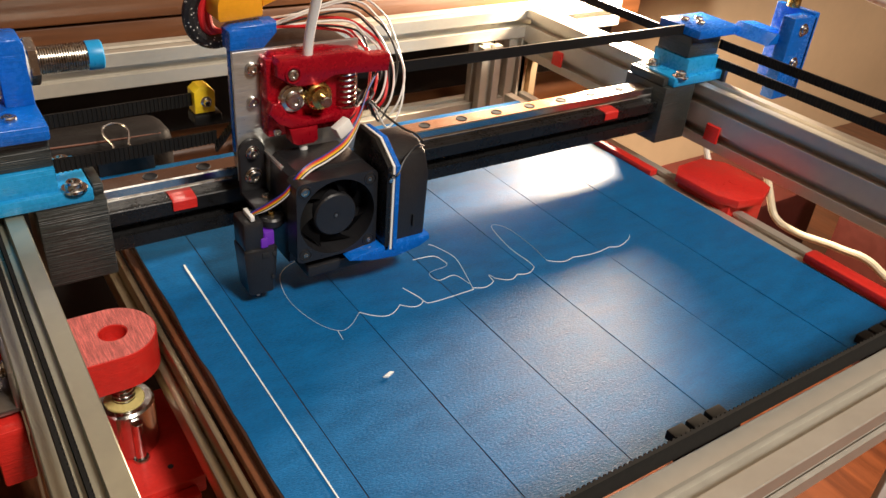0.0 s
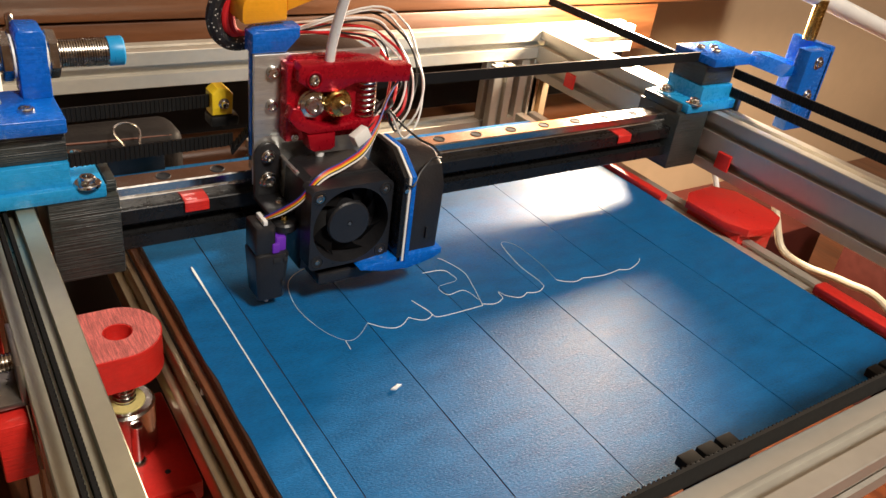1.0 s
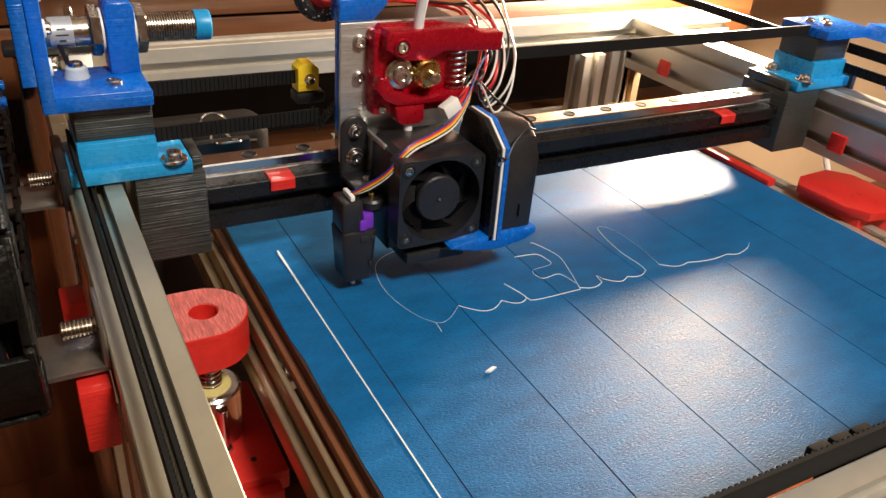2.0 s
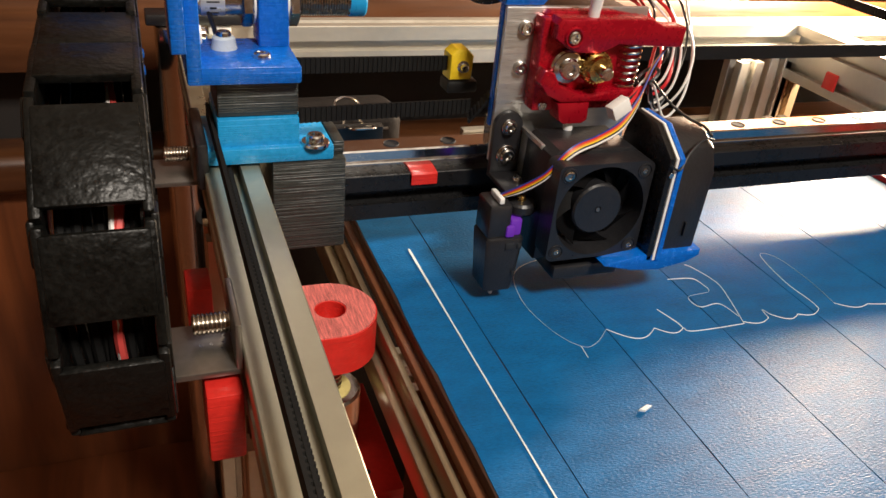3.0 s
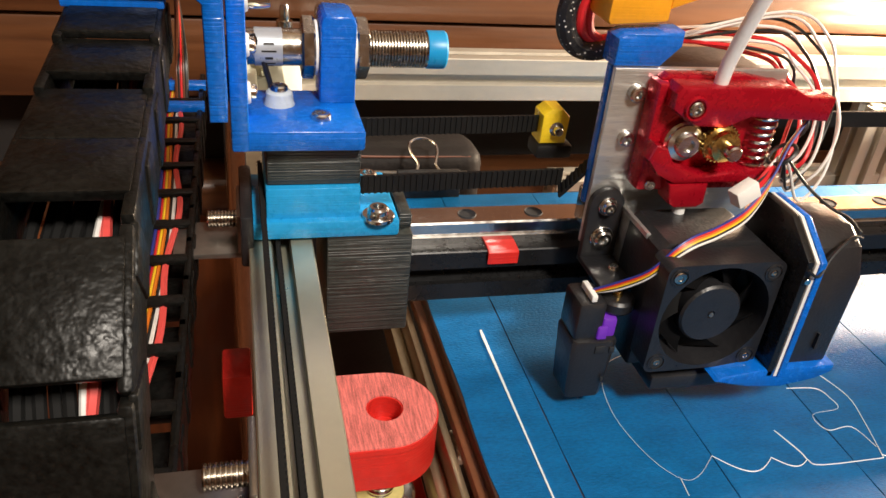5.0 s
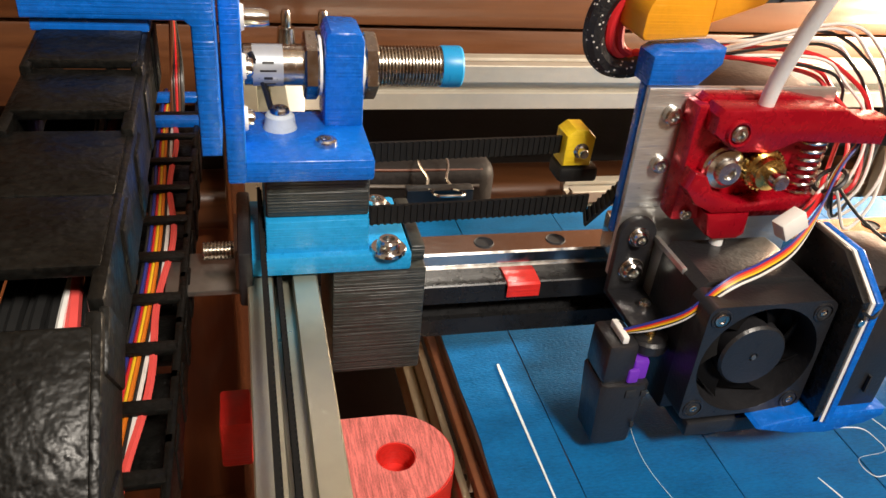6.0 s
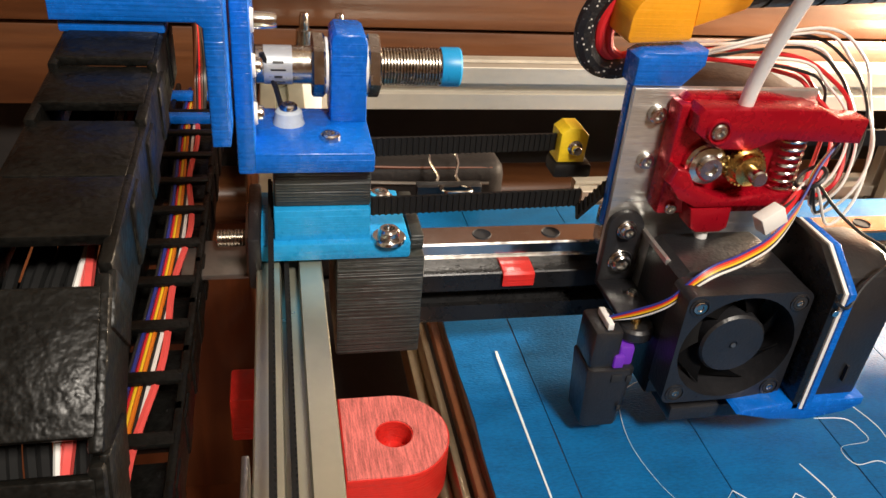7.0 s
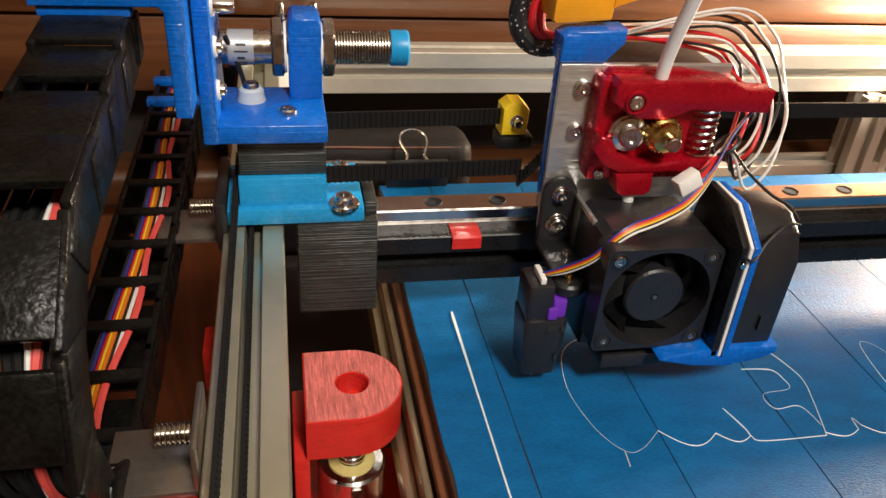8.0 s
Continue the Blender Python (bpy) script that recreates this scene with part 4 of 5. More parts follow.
# yellow belt clamps
for x, s in ((0.0100, 1), (0.0850, -1)):
    yc = thing("belt_clamp", P(x, 0.093, 0.074), "yellow printed belt clamp with a steel screw", "belt clamp", "yellow belt clamps")
    bm = B(); hprism_y(bm, [(x - 0.0050, 0.0745), (x + 0.0046, 0.0745), (x + 0.0050, 0.0845), (x + 0.0022, 0.0872), (x - 0.0022, 0.0872), (x - 0.0050, 0.0850)], 0.0965, 0.1060, 0.0007); part("clamp_body", bm, "yellow", yc)
    bm = B(); lathe(bm, [(0, 0.0030), (0.0014, 0.0030), (0.0016, 0.0026), (0.0016, 0.0002), (0.0026, 0.0), (0.0026, -0.001)], P(x + 0.0005, 0.0965, 0.0800), (0, -1, 0), 14); part("clamp_screw", bm, "steel", yc)
    bm = B(); hbox(bm, x - 0.0060, x + 0.0075, 0.0955, 0.1060, 0.0690, 0.0742, 0.0012); part("belt_loop", bm, "rubber", yc, "folded black belt end")
bm = B(); belt(bm, P(0.0080, 0.0800, 0.0640), P(0.0190, 0.0760, 0.0800), (0.3, 1, 0.2), 0.006, 0.0010, (-0.75, 0.0, 0.6)); whole("belt_end", bm, "rubber", "folded toothed belt end tucked behind the tool plate", "belt", "toothed belts")

# wiring on the head
wr = thing("head_wiring", P(0.08, 0.06, 0.066), "bundle of red, white, black and yellow wires looping round the head", "wiring")
rnd = random.Random(11)
cols = ["w_red", "w_red", "w_black", "w_white", "w_red", "w_black", "w_white", "w_black", "w_white", "w_white"]
for k, c in enumerate(cols):
    j = lambda s: rnd.uniform(-s, s)
    grow = 0.60 + 0.52 * (k / (len(cols) - 1)) ** 1.2
    cx, cz = 0.0620, 0.0950
    pts = [P(0.0330, 0.0820 + j(0.004), 0.1180 + j(0.002))]
    for a in (72, 45, 20, -5, -32, -52):
        rx, rz = 0.035 * grow + j(0.0012), 0.030 * grow + j(0.0012)
        pts.append(P(cx + rx * math.cos(radians(a)), 0.0790 - 0.0170 * (72 - a) / 124 + j(0.0035), cz + rz * math.sin(radians(a)) + 0.001))
    pts += [P(0.0735 + j(0.0015), 0.0575 + j(0.001), 0.0860 + j(0.0012)), P(0.0600 + j(0.001), 0.0500 + j(0.001), 0.0795 + j(0.001))]
    bm = B(); sweep(bm, pts, 0.00052 if c != "w_red" else 0.00070, 7, 6); part("wire", bm, c, wr)
mm = Matrix.Translation(P(0.0560, 0.0480, 0.0788)) @ Matrix.Rotation(radians(-28), 4, "Y") @ Matrix.Rotation(radians(10), 4, "Z")
bm = B(); box(bm, -0.0042, 0.0042, -0.0024, 0.0024, -0.0029, 0.0029, 0.0004, 2, mm); part("plug", bm, "white", wr, "white wire connector")
bm = B(); sweep(bm, [P(0.0720 + 0.0036 * math.cos(a), 0.0565 + 0.0040 * math.sin(a), 0.0880 + 0.0030 * math.cos(a)) for a in [2 * math.pi * k / 10 for k in range(11)]], 0.0007, 6); part("wire_tie", bm, "w_black", wr)
bm = B(); sweep(bm, [P(0.0750, 0.0560, 0.0860), P(0.0810, 0.0510, 0.0790), P(0.0860, 0.0440, 0.0750), P(0.0895, 0.0380, 0.0738), P(0.0905, 0.0330, 0.0715)], 0.00055, 6); part("twisted_tie", bm, "w_black", wr)
rb = thing("ribbon_cable", P(0.04, 0.04, 0.06), "flat multicoloured ribbon cable running to the probe", "cable")
for k, c in enumerate(["w_blue", "w_red", "w_orange", "w_yellow", "w_black", "w_white"]):
    o = 0.00072 * (k - 2.5)
    pts = [P(0.0800 - o * 0.5, 0.0600, 0.0980 - o * 0.6), P(0.0725 - o * 0.5, 0.0560, 0.0905 - o * 0.7), P(0.0660, 0.0500, 0.0815 - o), P(0.0560, 0.0435 - o * 0.5, 0.0738 - o * 0.7), P(0.0440, 0.0385 - o * 0.7, 0.0707 - o * 0.5), P(0.0345, 0.0358 - o * 0.6, 0.0690 - o * 0.6), P(0.0285, 0.0350 - o * 0.3, 0.0655 - o * 0.8), P(0.0225, 0.0362, 0.0580 - o * 0.8), P(0.0165, 0.0405, 0.0515 - o * 0.8), P(0.0105 + o * 0.5, 0.0448, 0.0468 - o * 0.3)]
    bm = B(); sweep(bm, pts, 0.00042, 6, 7); part("ribbon_strand", bm, c, rb)

# orange strain relief and sleeve
og = thing("strain_relief", P(0.04, 0.085, 0.117), "orange printed strain relief on top of the blue cap", "strain relief")
arc = [(0.0205 + 0.0092 * math.cos(a), 0.1288 + 0.0092 * math.sin(a)) for a in [math.pi * (1.0 - 0.46 * k / 8) for k in range(9)]]
bm = B(); hprism_y(bm, [(0.0122, 0.1230), (0.0112, 0.1242)] + arc + [(0.0310, 0.1396), (0.0310, 0.1250), (0.0304, 0.1243)], 0.0740, 0.0930, 0.0006); part("relief_body", bm, "orange", og)
tip = [(0.0440 + 0.0040 * math.cos(a), 0.1372 + 0.0044 * math.sin(a)) for a in [math.pi * (0.5 - 0.95 * k / 8) for k in range(9)]]
bm = B(); hprism_y(bm, [(0.0312, 0.1280), (0.0312, 0.1392)] + tip, 0.0746, 0.0924, 0.0005); part("relief_nose", bm, "orange", og, "rounded orange half shell")
for c, r, dx in (("braid", 0.0033, 0.0), ("w_red", 0.0017, 0.0050), ("w_red", 0.0017, 0.0078)):
    bm = B(); sweep(bm, [P(0.0200 + dx, 0.0900, 0.1420), P(0.0110 + dx, 0.0900, 0.1360), P(0.0048 + dx, 0.0900, 0.1260), P(0.0050 + dx, 0.0900, 0.1170), P(0.0095 + dx, 0.0900, 0.1115 + dx * 0.3), P(0.0150 + dx * 0.5, 0.0890, 0.1105 + dx * 0.5), P(0.0220, 0.0880, 0.1125)], r, 10); part("sleeved_cable", bm, c, og, "black braided sleeve" if c == "braid" else "")
prof = []
for k in range(46):
    prof += [(0.0079, k * 0.0095), (0.0079, k * 0.0095 + 0.0080), (0.0073, k * 0.0095 + 0.0082), (0.0073, k * 0.0095 + 0.0093)]
bm = B(); lathe(bm, [(0, 0)] + prof + [(0, 0.437)], P(0.0465, 0.0850, 0.1390), (1.0, 0.05, 0.05), 22); whole("corrugated_hose", bm, "chain", "black corrugated cable hose leaving the orange relief", "hose")

# ---- cable chain ----
CX, CW = -0.1145, 0.0205
CR, CY, CZ = 0.0375, -0.012, 0.0745
chain = thing("cable_chain", (CX, 0.0, 0.03), "black nylon cable chain looping beside the rail with coloured wires", "cable chain")


def chain_path(s):
    """Place along the chain's middle and its outward way: upper run, bend, lower run."""
    up = 0.070
    if s < up:
        k = s / up
        y = CY + up - s
        z = CZ + CR + 0.0085 * (1 - k) ** 1.5
        return Vector((0, y, z)), Vector((0, 0, 1))
    s -= up
    if s < math.pi * CR:
        a = s / CR
        return Vector((0, CY - CR * math.sin(a), CZ + CR * math.cos(a))), Vector((0, -math.sin(a), math.cos(a)))
    s -= math.pi * CR
    return Vector((0, CY + s, CZ - CR)), Vector((0, 0, -1))


PITCH = 0.0228
bm = B()
hw, hh, hl = CW / 2, 0.0082, PITCH / 2
for sx in (-1, 1):
    box(bm, sx * hw - 0.0012, sx * hw + 0.0012, -hl - 0.002, hl + 0.002, -hh, hh, 0.0008)
    box(bm, sx * (hw + 0.0010) - 0.0008, sx * (hw + 0.0010) + 0.0008, -hl - 0.0030, -hl + 0.0065, -hh * 0.8, hh * 0.8, 0.0006)
box(bm, -hw, hw, -0.0022, 0.0022, -hh - 0.0003, -hh + 0.0014, 0.0005)
bm_short = bm.copy()
box(bm, -hw, hw, -0.0112, 0.0112, hh - 0.0018, hh + 0.0004, 0.0006)
box(bm_short, -hw, hw, -0.0118, 0.0066, hh - 0.0018, hh + 0.0004, 0.0006)
link_meshes = [finish(bm, "chain_link", M["chain"]), finish(bm_short, "chain_link", M["chain"])]
total = 0.070 + math.pi * CR + 0.26
k = 0
while k * PITCH < total:
    p, out = chain_path(k * PITCH + 0.004)
    p2, _ = chain_path(k * PITCH + 0.006)
    fwd = (p2 - p).normalized()
    o = new("chain_link", link_meshes[k % 2])
    o.parent = chain
    side = fwd.cross(out)
    rot = Matrix((side, fwd, out)).transposed().to_4x4()
    o.matrix_parent_inverse = Matrix.Translation(-root_of(chain))
    o.matrix_basis = Matrix.Translation(Vector((CX, 0, 0)) + p) @ rot
    k += 1
for j, c in enumerate(["w_black", "w_blue", "w_red", "w_yellow", "w_orange", "w_black", "w_white", "w_salmon"]):
    pts = []
    s0 = 0.0 if j in (6, 7) else 0.070 + math.pi * CR * 0.78
    for q in range(46):
        s = s0 + (total - s0) * q / 45
        p, out = chain_path(s)
        sway = 0.0018 * math.sin(s * 26) + (0.0011 * math.sin(s * 85) if c == "w_salmon" else 0.0)
        lift = 0.0052 if s0 == 0.0 and s < 0.070 + math.pi * CR * 0.9 else 0.0
        pts.append(Vector((CX - 0.0040 + 0.00100 * j + sway, 0, 0)) + p + out * (lift - 0.0060 - 0.0005 * math.sin(j * 2.1)))
    bm = B(); sweep(bm, pts, 0.00062 if c != "w_salmon" else 0.0011, 6, 4); part("wire", bm, c, chain)
# black filler strands, added so the chain's openings look dark inside
for j in range(9):
    pts = []
    for q in range(24):
        p, out = chain_path((0.070 + math.pi * CR * 1.02) * q / 23)
        pts.append(Vector((CX - 0.0076 + 0.0019 * j + 0.0004 * math.sin(q * 0.7 + j), 0, 0)) + p + out * (-0.0030 - 0.0012 * (j % 2)))
    bm = B(); sweep(bm, pts, 0.0011, 6, 3); part("wire", bm, "matte", chain)
for y in (0.205, 0.232):
    bm = B(); box(bm, CX - 0.0125, CX + 0.0125, y - 0.003, y + 0.003, 0.0440, 0.0475, 0.0006); part("cable_tie", bm, "blue", chain, "blue cable tie block")

# ---- left screw drive ----
KX, KY = -0.0440, 0.0490
zm = thing("bearing_holder", (KX, KY, -0.018), "red printed bearing holder over the lead screw", "bearing holder")
arc = [(KX + 0.0180 * math.cos(a), KY + 0.0185 * math.sin(a)) for a in [math.pi * (-0.5 + k / 20) for k in range(21)]]
outl = arc + [(KX - 0.0170, KY + 0.0185), (KX - 0.0170, KY - 0.0185)]
bm = B()
inner = [(KX + 0.0058 * math.cos(2 * math.pi * k / 24), KY + 0.0058 * math.sin(2 * math.pi * k / 24)) for k in range(24)]
ringed(bm, outl, inner, 0, 1)
for v in bm.verts:
    v.co = Vector((v.co.x, v.co.z, 0.0006 if v.co.y > 0.5 else -0.0165))
part("holder_body", bm, "red", zm)
bm = B()
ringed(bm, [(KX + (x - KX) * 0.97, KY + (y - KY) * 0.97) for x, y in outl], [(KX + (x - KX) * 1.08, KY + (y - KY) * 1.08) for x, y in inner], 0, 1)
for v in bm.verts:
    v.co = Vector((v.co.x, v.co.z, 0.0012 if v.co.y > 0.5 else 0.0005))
part("streaked_top", bm, "red_worn", zm, "whitish streaked top face")
bm = B(); cyl(bm, (KX, KY, -0.0164), (KX, KY, -0.0080), 0.0075, 20); part("bearing_seat", bm, "red", zm)
bm = B(); box(bm, -0.0655, -0.0600, KY - 0.018, KY + 0.018, -0.0645, -0.0167, 0.001); part("holder_wall", bm, "red", zm)
ls = thing("lead_screw", (KX, KY, TABLE_Z), "steel lead screw with clamped coupler and yellowish grease", "lead screw")
prof = [(0, 0), (0.0048, 0)]
h = 0.0
while h < 0.285:
    prof += [(0.0052, h + 0.0006), (0.0052, h + 0.0013), (0.0042, h + 0.0019)]
    h += 0.0024
prof += [(0, h)]
bm = B(); lathe(bm, prof, (KX, KY, TABLE_Z), (0, 0, 1), 18); part("threaded_rod", bm, "steel", ls)
bm = B(); lathe(bm, [(0.005, 0), (0.0120, 0), (0.0130, 0.0010), (0.0130, 0.0260), (0.0120, 0.0270), (0.0090, 0.0270), (0.0085, 0.0260), (0.005, 0.0260)], (KX, KY, -0.0645), (0, 0, 1), 30); part("coupler", bm, "steel", ls, "polished steel coupler")
bm = B(); lathe(bm, [(0.005, 0), (0.0088, 0), (0.0088, 0.0016), (0.0060, 0.0022), (0.005, 0.0022)], (KX, KY, -0.0385), (0, 0, 1), 26); part("grease_ring", bm, "grease", ls, "yellowish greased ring")
bm = B(); cyl(bm, (KX + 0.001, KY - 0.0125, -0.0640), (KX + 0.001, KY - 0.0150, -0.0400), 0.0026, 14); part("clamp_bolt", bm, "steel", ls)
bm = B(); lathe(bm, [(0, 0), (0.0036, 0), (0.0040, 0.001), (0.0040, 0.003), (0, 0.0034)], (KX + 0.001, KY - 0.0125, -0.0640), (0, -0.1, -1), 16); part("bolt_head", bm, "steel", ls)
rp = thing("nut_plate", (-0.04, 0.045, -0.075), "red printed lead screw nut plate", "nut plate")
bm = B(); box(bm, -0.0650, -0.0205, 0.0130, 0.0800, -0.0760, -0.0650, 0.0012); part("plate_body", bm, "red", rp)
bm = B(); box(bm, -0.0600, -0.0250, 0.0060, 0.0130, -0.0760, -0.0690, 0.0010); part("plate_lip", bm, "red", rp)
for x, y in ((-0.0330, 0.0250), (-0.0600, 0.0250)):
    # hole shade painted as a dark disc on the plate
    bm = B(); lathe(bm, [(0, 0.0001), (0.0014, 0.0001), (0.0016, -0.0005)], (x, y, -0.0650), (0, 0, 1), 12); part("screw_hole", bm, "joint", rp)
bm = B(); box(bm, -0.0640, -0.0500, 0.0400, 0.0440, TABLE_Z, -0.0762); part("plate_stand", bm, "red", rp)

for y in (0.0556, 0.2161):
    bm = B(); prism(bm, [(2 * RX + 0.0655, 0.0170), (2 * RX + 0.0655, 0.0290), (2 * RX + 0.0640, 0.0284), (2 * RX + 0.0634, 0.0176)], "y", y - 0.0055, y + 0.0055, 0.0003); part("slot_clip", bm, "red", fr, "short red printed slot clip")

# brackets on the left rail
for x, y, z, lbl in ((-0.0911, -0.0214, 0.0517, "grey metal switch bracket with a threaded bolt"), (-0.0926, 0.0961, 0.0486, "brown-grey metal angle with a threaded bolt")):
    rbk = thing("rail_bracket", (x, y, z - 0.01), lbl, "bracket", "brackets on the left rail")
    bm = B(); box(bm, x - 0.0170, x + 0.0052, y - 0.0135, y + 0.0080, z - 0.0075, z - 0.0055, 0.0004); part("bracket_plate", bm, "greymetal", rbk)
    bm = B(); box(bm, x + 0.0035, x + 0.0052, y - 0.0135, y + 0.0090, z - 0.0060, z + 0.0080, 0.0004); part("bracket_side", bm, "greymetal", rbk)
    prof = [(0, 0)]
    for q in range(9):
        prof += [(0.0030, q * 0.0011 + 0.0002), (0.0030, q * 0.0011 + 0.0005), (0.0026, q * 0.0011 + 0.0009)]
    bm = B(); lathe(bm, prof + [(0, 0.0100)], (x + 0.0036, y, z), (-1, 0, 0), 16); part("threaded_bolt", bm, "darksteel", rbk)
rk = thing("rail_corner", (-0.095, -0.03, 0.0), "red printed corner piece below the rail", "bracket")
bm = B(); box(bm, -0.0960, -0.0865, -0.0400, -0.0220, 0.0200, 0.0420, 0.0010); part("corner_body", bm, "red", rk)
bm = B(); box(bm, -0.0960, -0.0865, 0.0620, 0.0780, -0.0100, 0.0080, 0.0010); part("corner_body", bm, "red", rk)

# left rear rod clamp behind the sensor
rc = thing("rod_clamp", (-0.08, 0.245, 0.05), "dark rod clamp with upright screws over a polished tube", "rod clamp")
bm = B(); box(bm, -0.1000, -0.0420, 0.2450, 0.2610, 0.0560, 0.0620, 0.0012); part("clamp_plate", bm, "black", rc)
for x in (-0.0640, -0.0470):
    bm = B(); lathe(bm, [(0, 0.0180), (0.0018, 0.0180), (0.0024, 0.0160), (0.0024, 0.0100), (0.0040, 0.0098), (0.0044, 0.0030), (0.0048, 0.0), (0.0048, -0.0005)], (x, 0.2530, 0.0620), (0, 0, 1), 16); part("upright_screw", bm, "steel", rc)
bm = B(); cyl(bm, (-0.0840, 0.2520, TABLE_Z), (-0.0840, 0.2520, 0.0558), 0.0120, 28); part("polished_tube", bm, "steel", rc, "polished steel tube")
bm = B(); box(bm, -0.0680, -0.0560, 0.2470, 0.2600, -0.05, 0.0558, 0.0012); part("white_block", bm, "white", rc, "white plastic block")

# pouch and clutter behind the bed
pouch = thing("leather_pouch", (-0.0175, 0.242, -0.0615), "soft black leather pouch with a zip lying behind the bed", "pouch")
bm = B(); box(bm, -0.075, 0.040, 0.226, 0.258, -0.060, 0.0125, 0.010, 4)
for v in bm.verts:
    v.co.z += 0.004 * noise.noise(v.co * 40)
part("pouch_body", bm, "leather", pouch)
bm = B(); sweep(bm, [(-0.066, 0.2262, 0.0010), (-0.040, 0.2256, 0.0022), (-0.010, 0.2256, 0.0012), (0.030, 0.2262, 0.0004)], 0.0010, 8); part("zip", bm, "greymetal", pouch, "dull metal zip")
bm = B(); sweep(bm, [(-0.068, 0.2290, 0.0085), (-0.040, 0.2284, 0.0096), (-0.010, 0.2284, 0.0088), (0.032, 0.2290, 0.0080)], 0.0007, 6); part("seam", bm, "w_brown", pouch, "brown stitched seam")
# made-up dark box fills the black space below the pouch
bm = B(); box(bm, -0.080, 0.060, 0.222, 0.262, TABLE_Z, -0.0615, 0.004); whole("added_dark_box", bm, "shade", "added dark box filling the shaded space behind the printer", "box")

# right-hand bed corner pieces
rr = thing("red_corner_plate", (0.33, 0.03, 0.0), "red printed eight-sided bed mount beside the bed", "bed mount", "red bed mounts")
bm = B(); prism(bm, [(0.3050, 0.0100), (0.3120, -0.0020), (0.3300, -0.0060), (0.3480, 0.0020), (0.3520, 0.0120), (0.3500, 0.0400), (0.3400, 0.0520), (0.3150, 0.0500), (0.3040, 0.0420)], "z", 0.0030, 0.0085, 0.0008); part("mount_plate", bm, "red", rr)
bm = B(); box(bm, 0.3100, 0.3450, 0.0020, 0.0440, -0.0215, 0.0028, 0.0010); part("mount_foot", bm, "red", rr)
r2 = thing("red_corner_plate", (0.31, -0.09, 0.0), "red printed flat bed mount near the front corner", "bed mount", "red bed mounts")
bm = B(); box(bm, 0.3030, 0.3130, -0.1150, -0.0560, -0.0015, 0.0045, 0.0012); part("mount_plate", bm, "red", r2)
r3 = thing("red_corner_plate", (0.31, 0.09, 0.0), "red printed flat bed mount behind the gantry", "bed mount", "red bed mounts")
bm = B(); box(bm, 0.3010, 0.3080, 0.0600, 0.1350, -0.0015, 0.0030, 0.0010); part("mount_plate", bm, "red", r3)

# cables and boxes at the right
bm = B(); sweep(bm, [(0.410, 0.056, 0.030), (0.410, 0.0500, 0.000), (0.410, 0.0370, -0.0267), (0.410, 0.0260, -0.0425), (0.410, 0.0064, -0.0450), (0.410, -0.0247, -0.0400), (0.410, -0.0563, -0.0410), (0.410, -0.110, -0.080), (0.405, -0.150, TABLE_Z + 0.004)], 0.0027, 10); whole("cream_cable", bm, "cream", "cream power cable hanging beside the bed", "cable")
bm = B(); sweep(bm, [(0.395, 0.10, 0.02), (0.390, 0.09, 0.00), (0.396, 0.08, -0.03), (0.40, 0.07, -0.07), (0.40, 0.06, TABLE_Z + 0.003)], 0.0022, 10); whole("white_cable", bm, "white", "thin white cable hanging behind the rail", "cable")
for x, y, s, hgt in ((0.66, 0.22, 0.07, 0.15), (0.80, 0.05, 0.12, 0.20)):
    bm = B(); box(bm, x - s, x + s, y - 0.06, y + 0.06, TABLE_Z, TABLE_Z + hgt, 0.004); whole("cardboard_box", bm, "darkred", "dark red-brown box standing beside the printer", "box", "boxes beside the printer")
for x, y in ((0.30, 0.20), (0.335, 0.21)):
    bm = B(); extrusion(bm, "z", TABLE_Z, 0.0260, x, y + 0.052, 0.02, 0.02); part("rear_post", bm, "alu", fr)
bm = B(); extrusion(bm, "x", 0.10, 0.3490, 0.2625, -0.045, 0.02, 0.02); part("rear_cross_bar", bm, "alu", fr)
bm = B(); extrusion(bm, "x", 0.02, 0.345, 0.150, -0.14, 0.02, 0.02); part("lower_cross_bar", bm, "alu", fr)

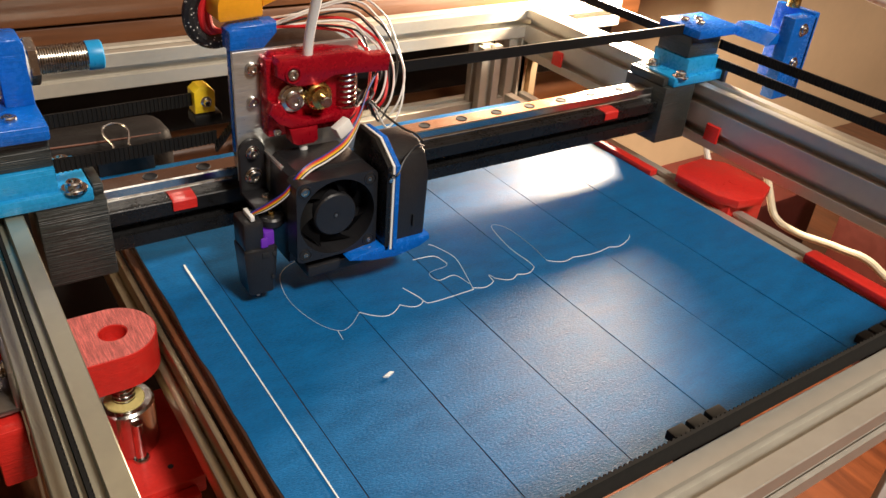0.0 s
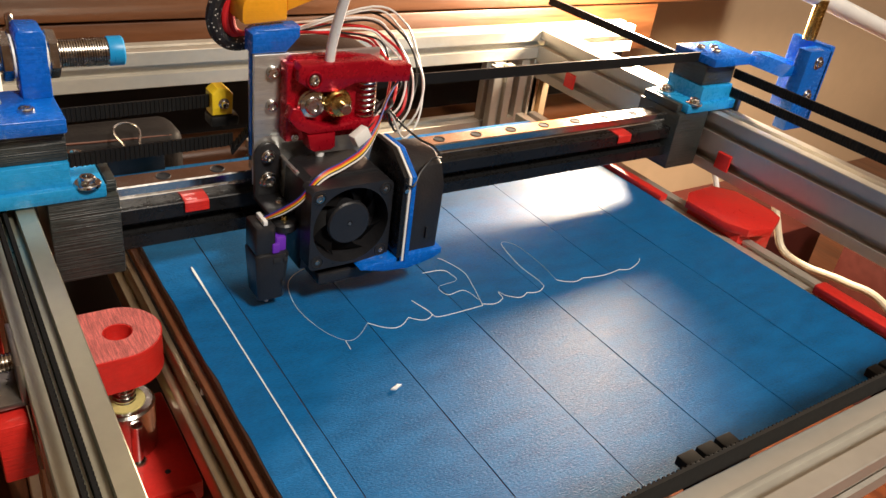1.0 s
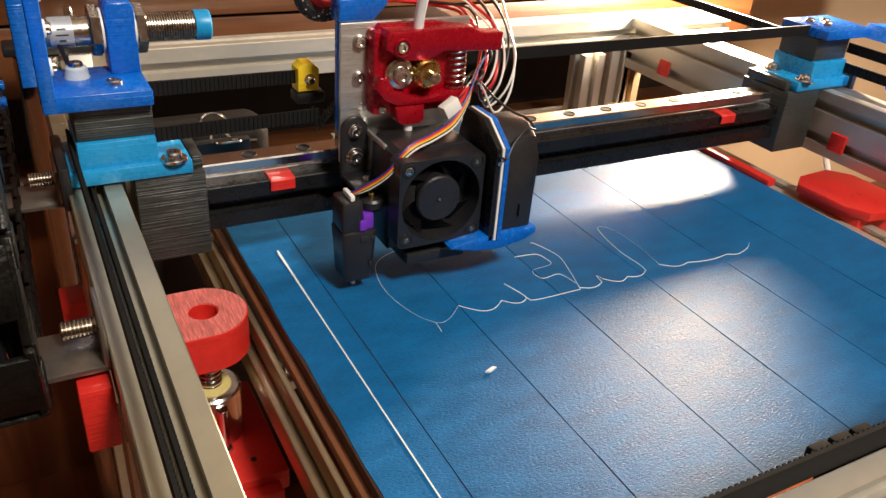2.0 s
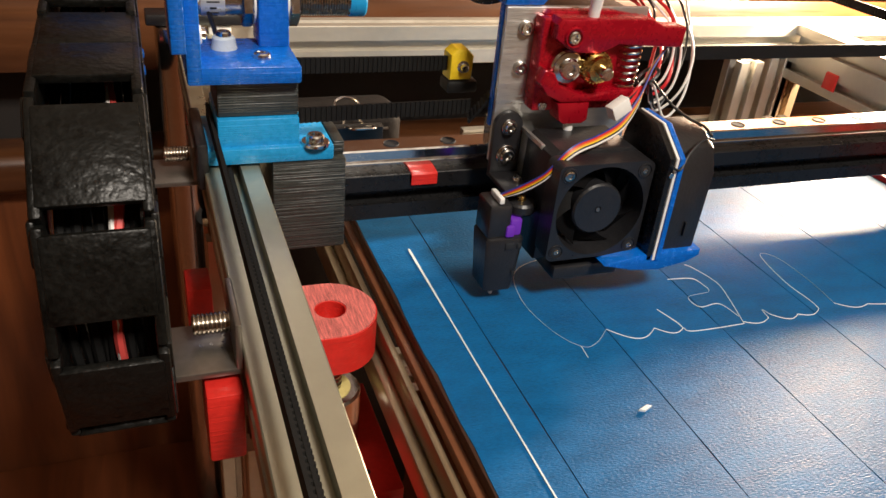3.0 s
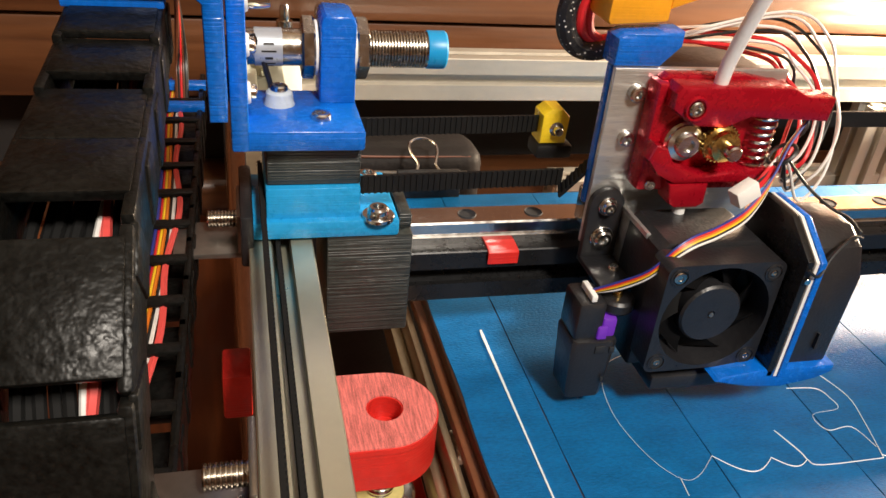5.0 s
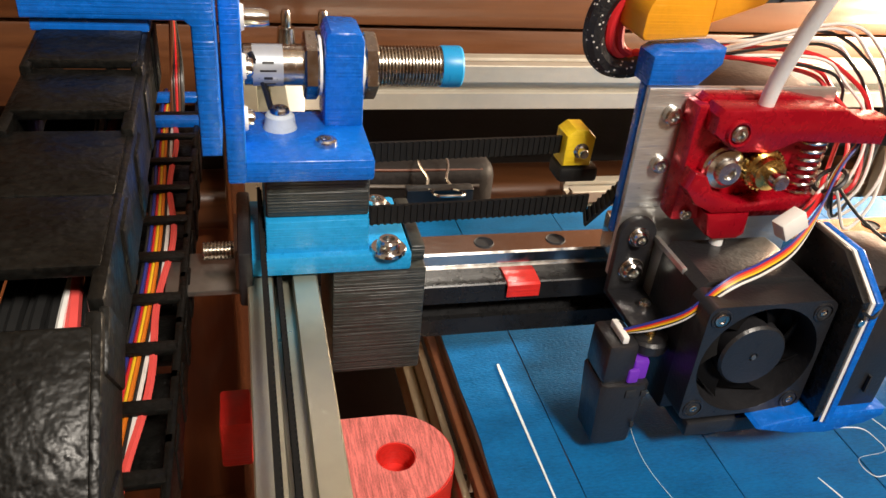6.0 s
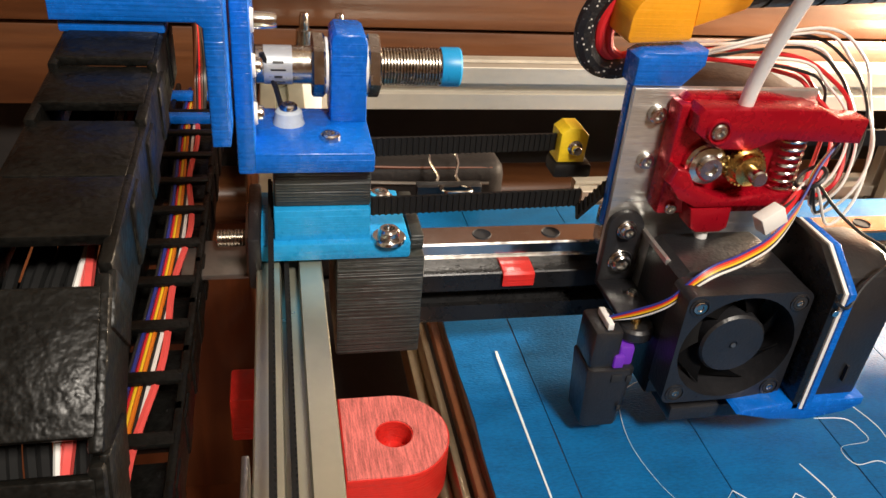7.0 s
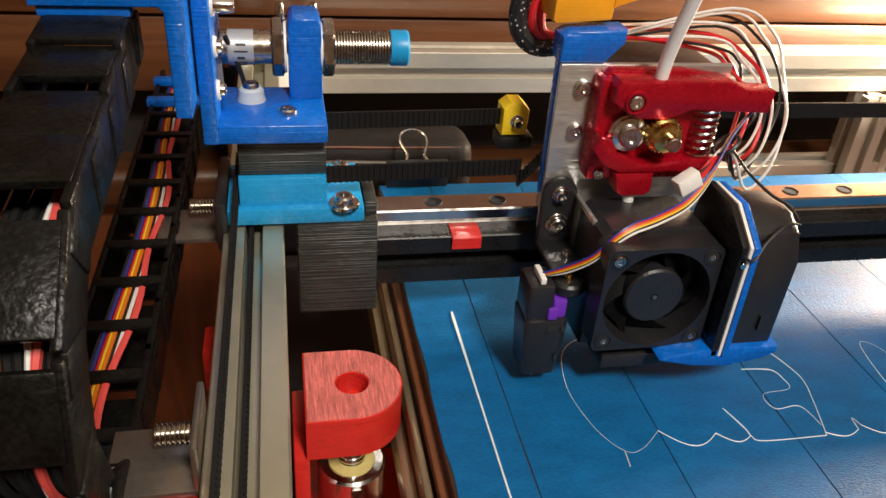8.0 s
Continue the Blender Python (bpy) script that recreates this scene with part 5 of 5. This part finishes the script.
# small parts by the arm and under the frame
st = thing("cable_clamp", (-0.100, 0.095, 0.139), "orange printed cable clamp with black cable end", "cable clamp")
bm = B(); prism(bm, [(-0.1050, 0.1392), (-0.0900, 0.1392), (-0.0900, 0.1560), (-0.1020, 0.1560)], "y", 0.0720, 0.0850, 0.0012); part("clamp_body", bm, "orange", st)
bm = B(); box(bm, -0.1130, -0.1052, 0.0720, 0.0850, 0.1392, 0.1560, 0.0012); part("cable_end", bm, "black", st)
lw = thing("loose_wires", (-0.11, 0.15, 0.05), "dark loop of loose wires behind the blue arm", "wiring")
for k, c in enumerate(["w_brown", "w_black", "w_red", "w_brown", "w_black"]):
    o = 0.0022 * k
    bm = B(); sweep(bm, [(CX + 0.001 * k, 0.215, 0.042), (CX + 0.001 * k, 0.232, 0.058 + o * 0.4), (CX + 0.003, 0.215, 0.088 + o), (CX + 0.006, 0.170, 0.108 + o), (CX + 0.008, 0.125, 0.116 + o), (CX + 0.007, 0.090, 0.1245 + o * 0.6)], 0.0010, 7); part("wire", bm, c, lw)
bm = B(); sweep(bm, [(-0.0760, 0.1010, 0.0900), (-0.0785, 0.1010, 0.1000), (-0.0820, 0.1000, 0.1100)], 0.0009, 6); whole("cable_tie", bm, "black", "black cable tie tail standing on the blue base", "cable tie")
bm = B(); box(bm, 0.2320, 0.2500, -0.1640, -0.1610, -0.060, 0.0308, 0.0008); part("hanging_bracket", bm, "white", fr, "pale plastic bracket hanging under the bar")
bm = B(); screw(bm, (0.2410, -0.1641, -0.040), (0, -1, 0), 0.0032, 0.002); part("screw", bm, "brass", fr)
bm = B(); sweep(bm, [(0.330, 0.060, 0.1500), (0.365, 0.060, 0.1395), (0.400, 0.060, 0.1300), (0.440, 0.060, 0.1195), (0.494, 0.060, 0.1050), (0.600, 0.062, 0.0760), (0.740, 0.070, 0.0350), (0.880, 0.080, -0.0700), (0.930, 0.085, TABLE_Z + 0.006)], 0.0058, 14); whole("white_hose", bm, "white", "thick white hose curving down beside the far rail", "hose")
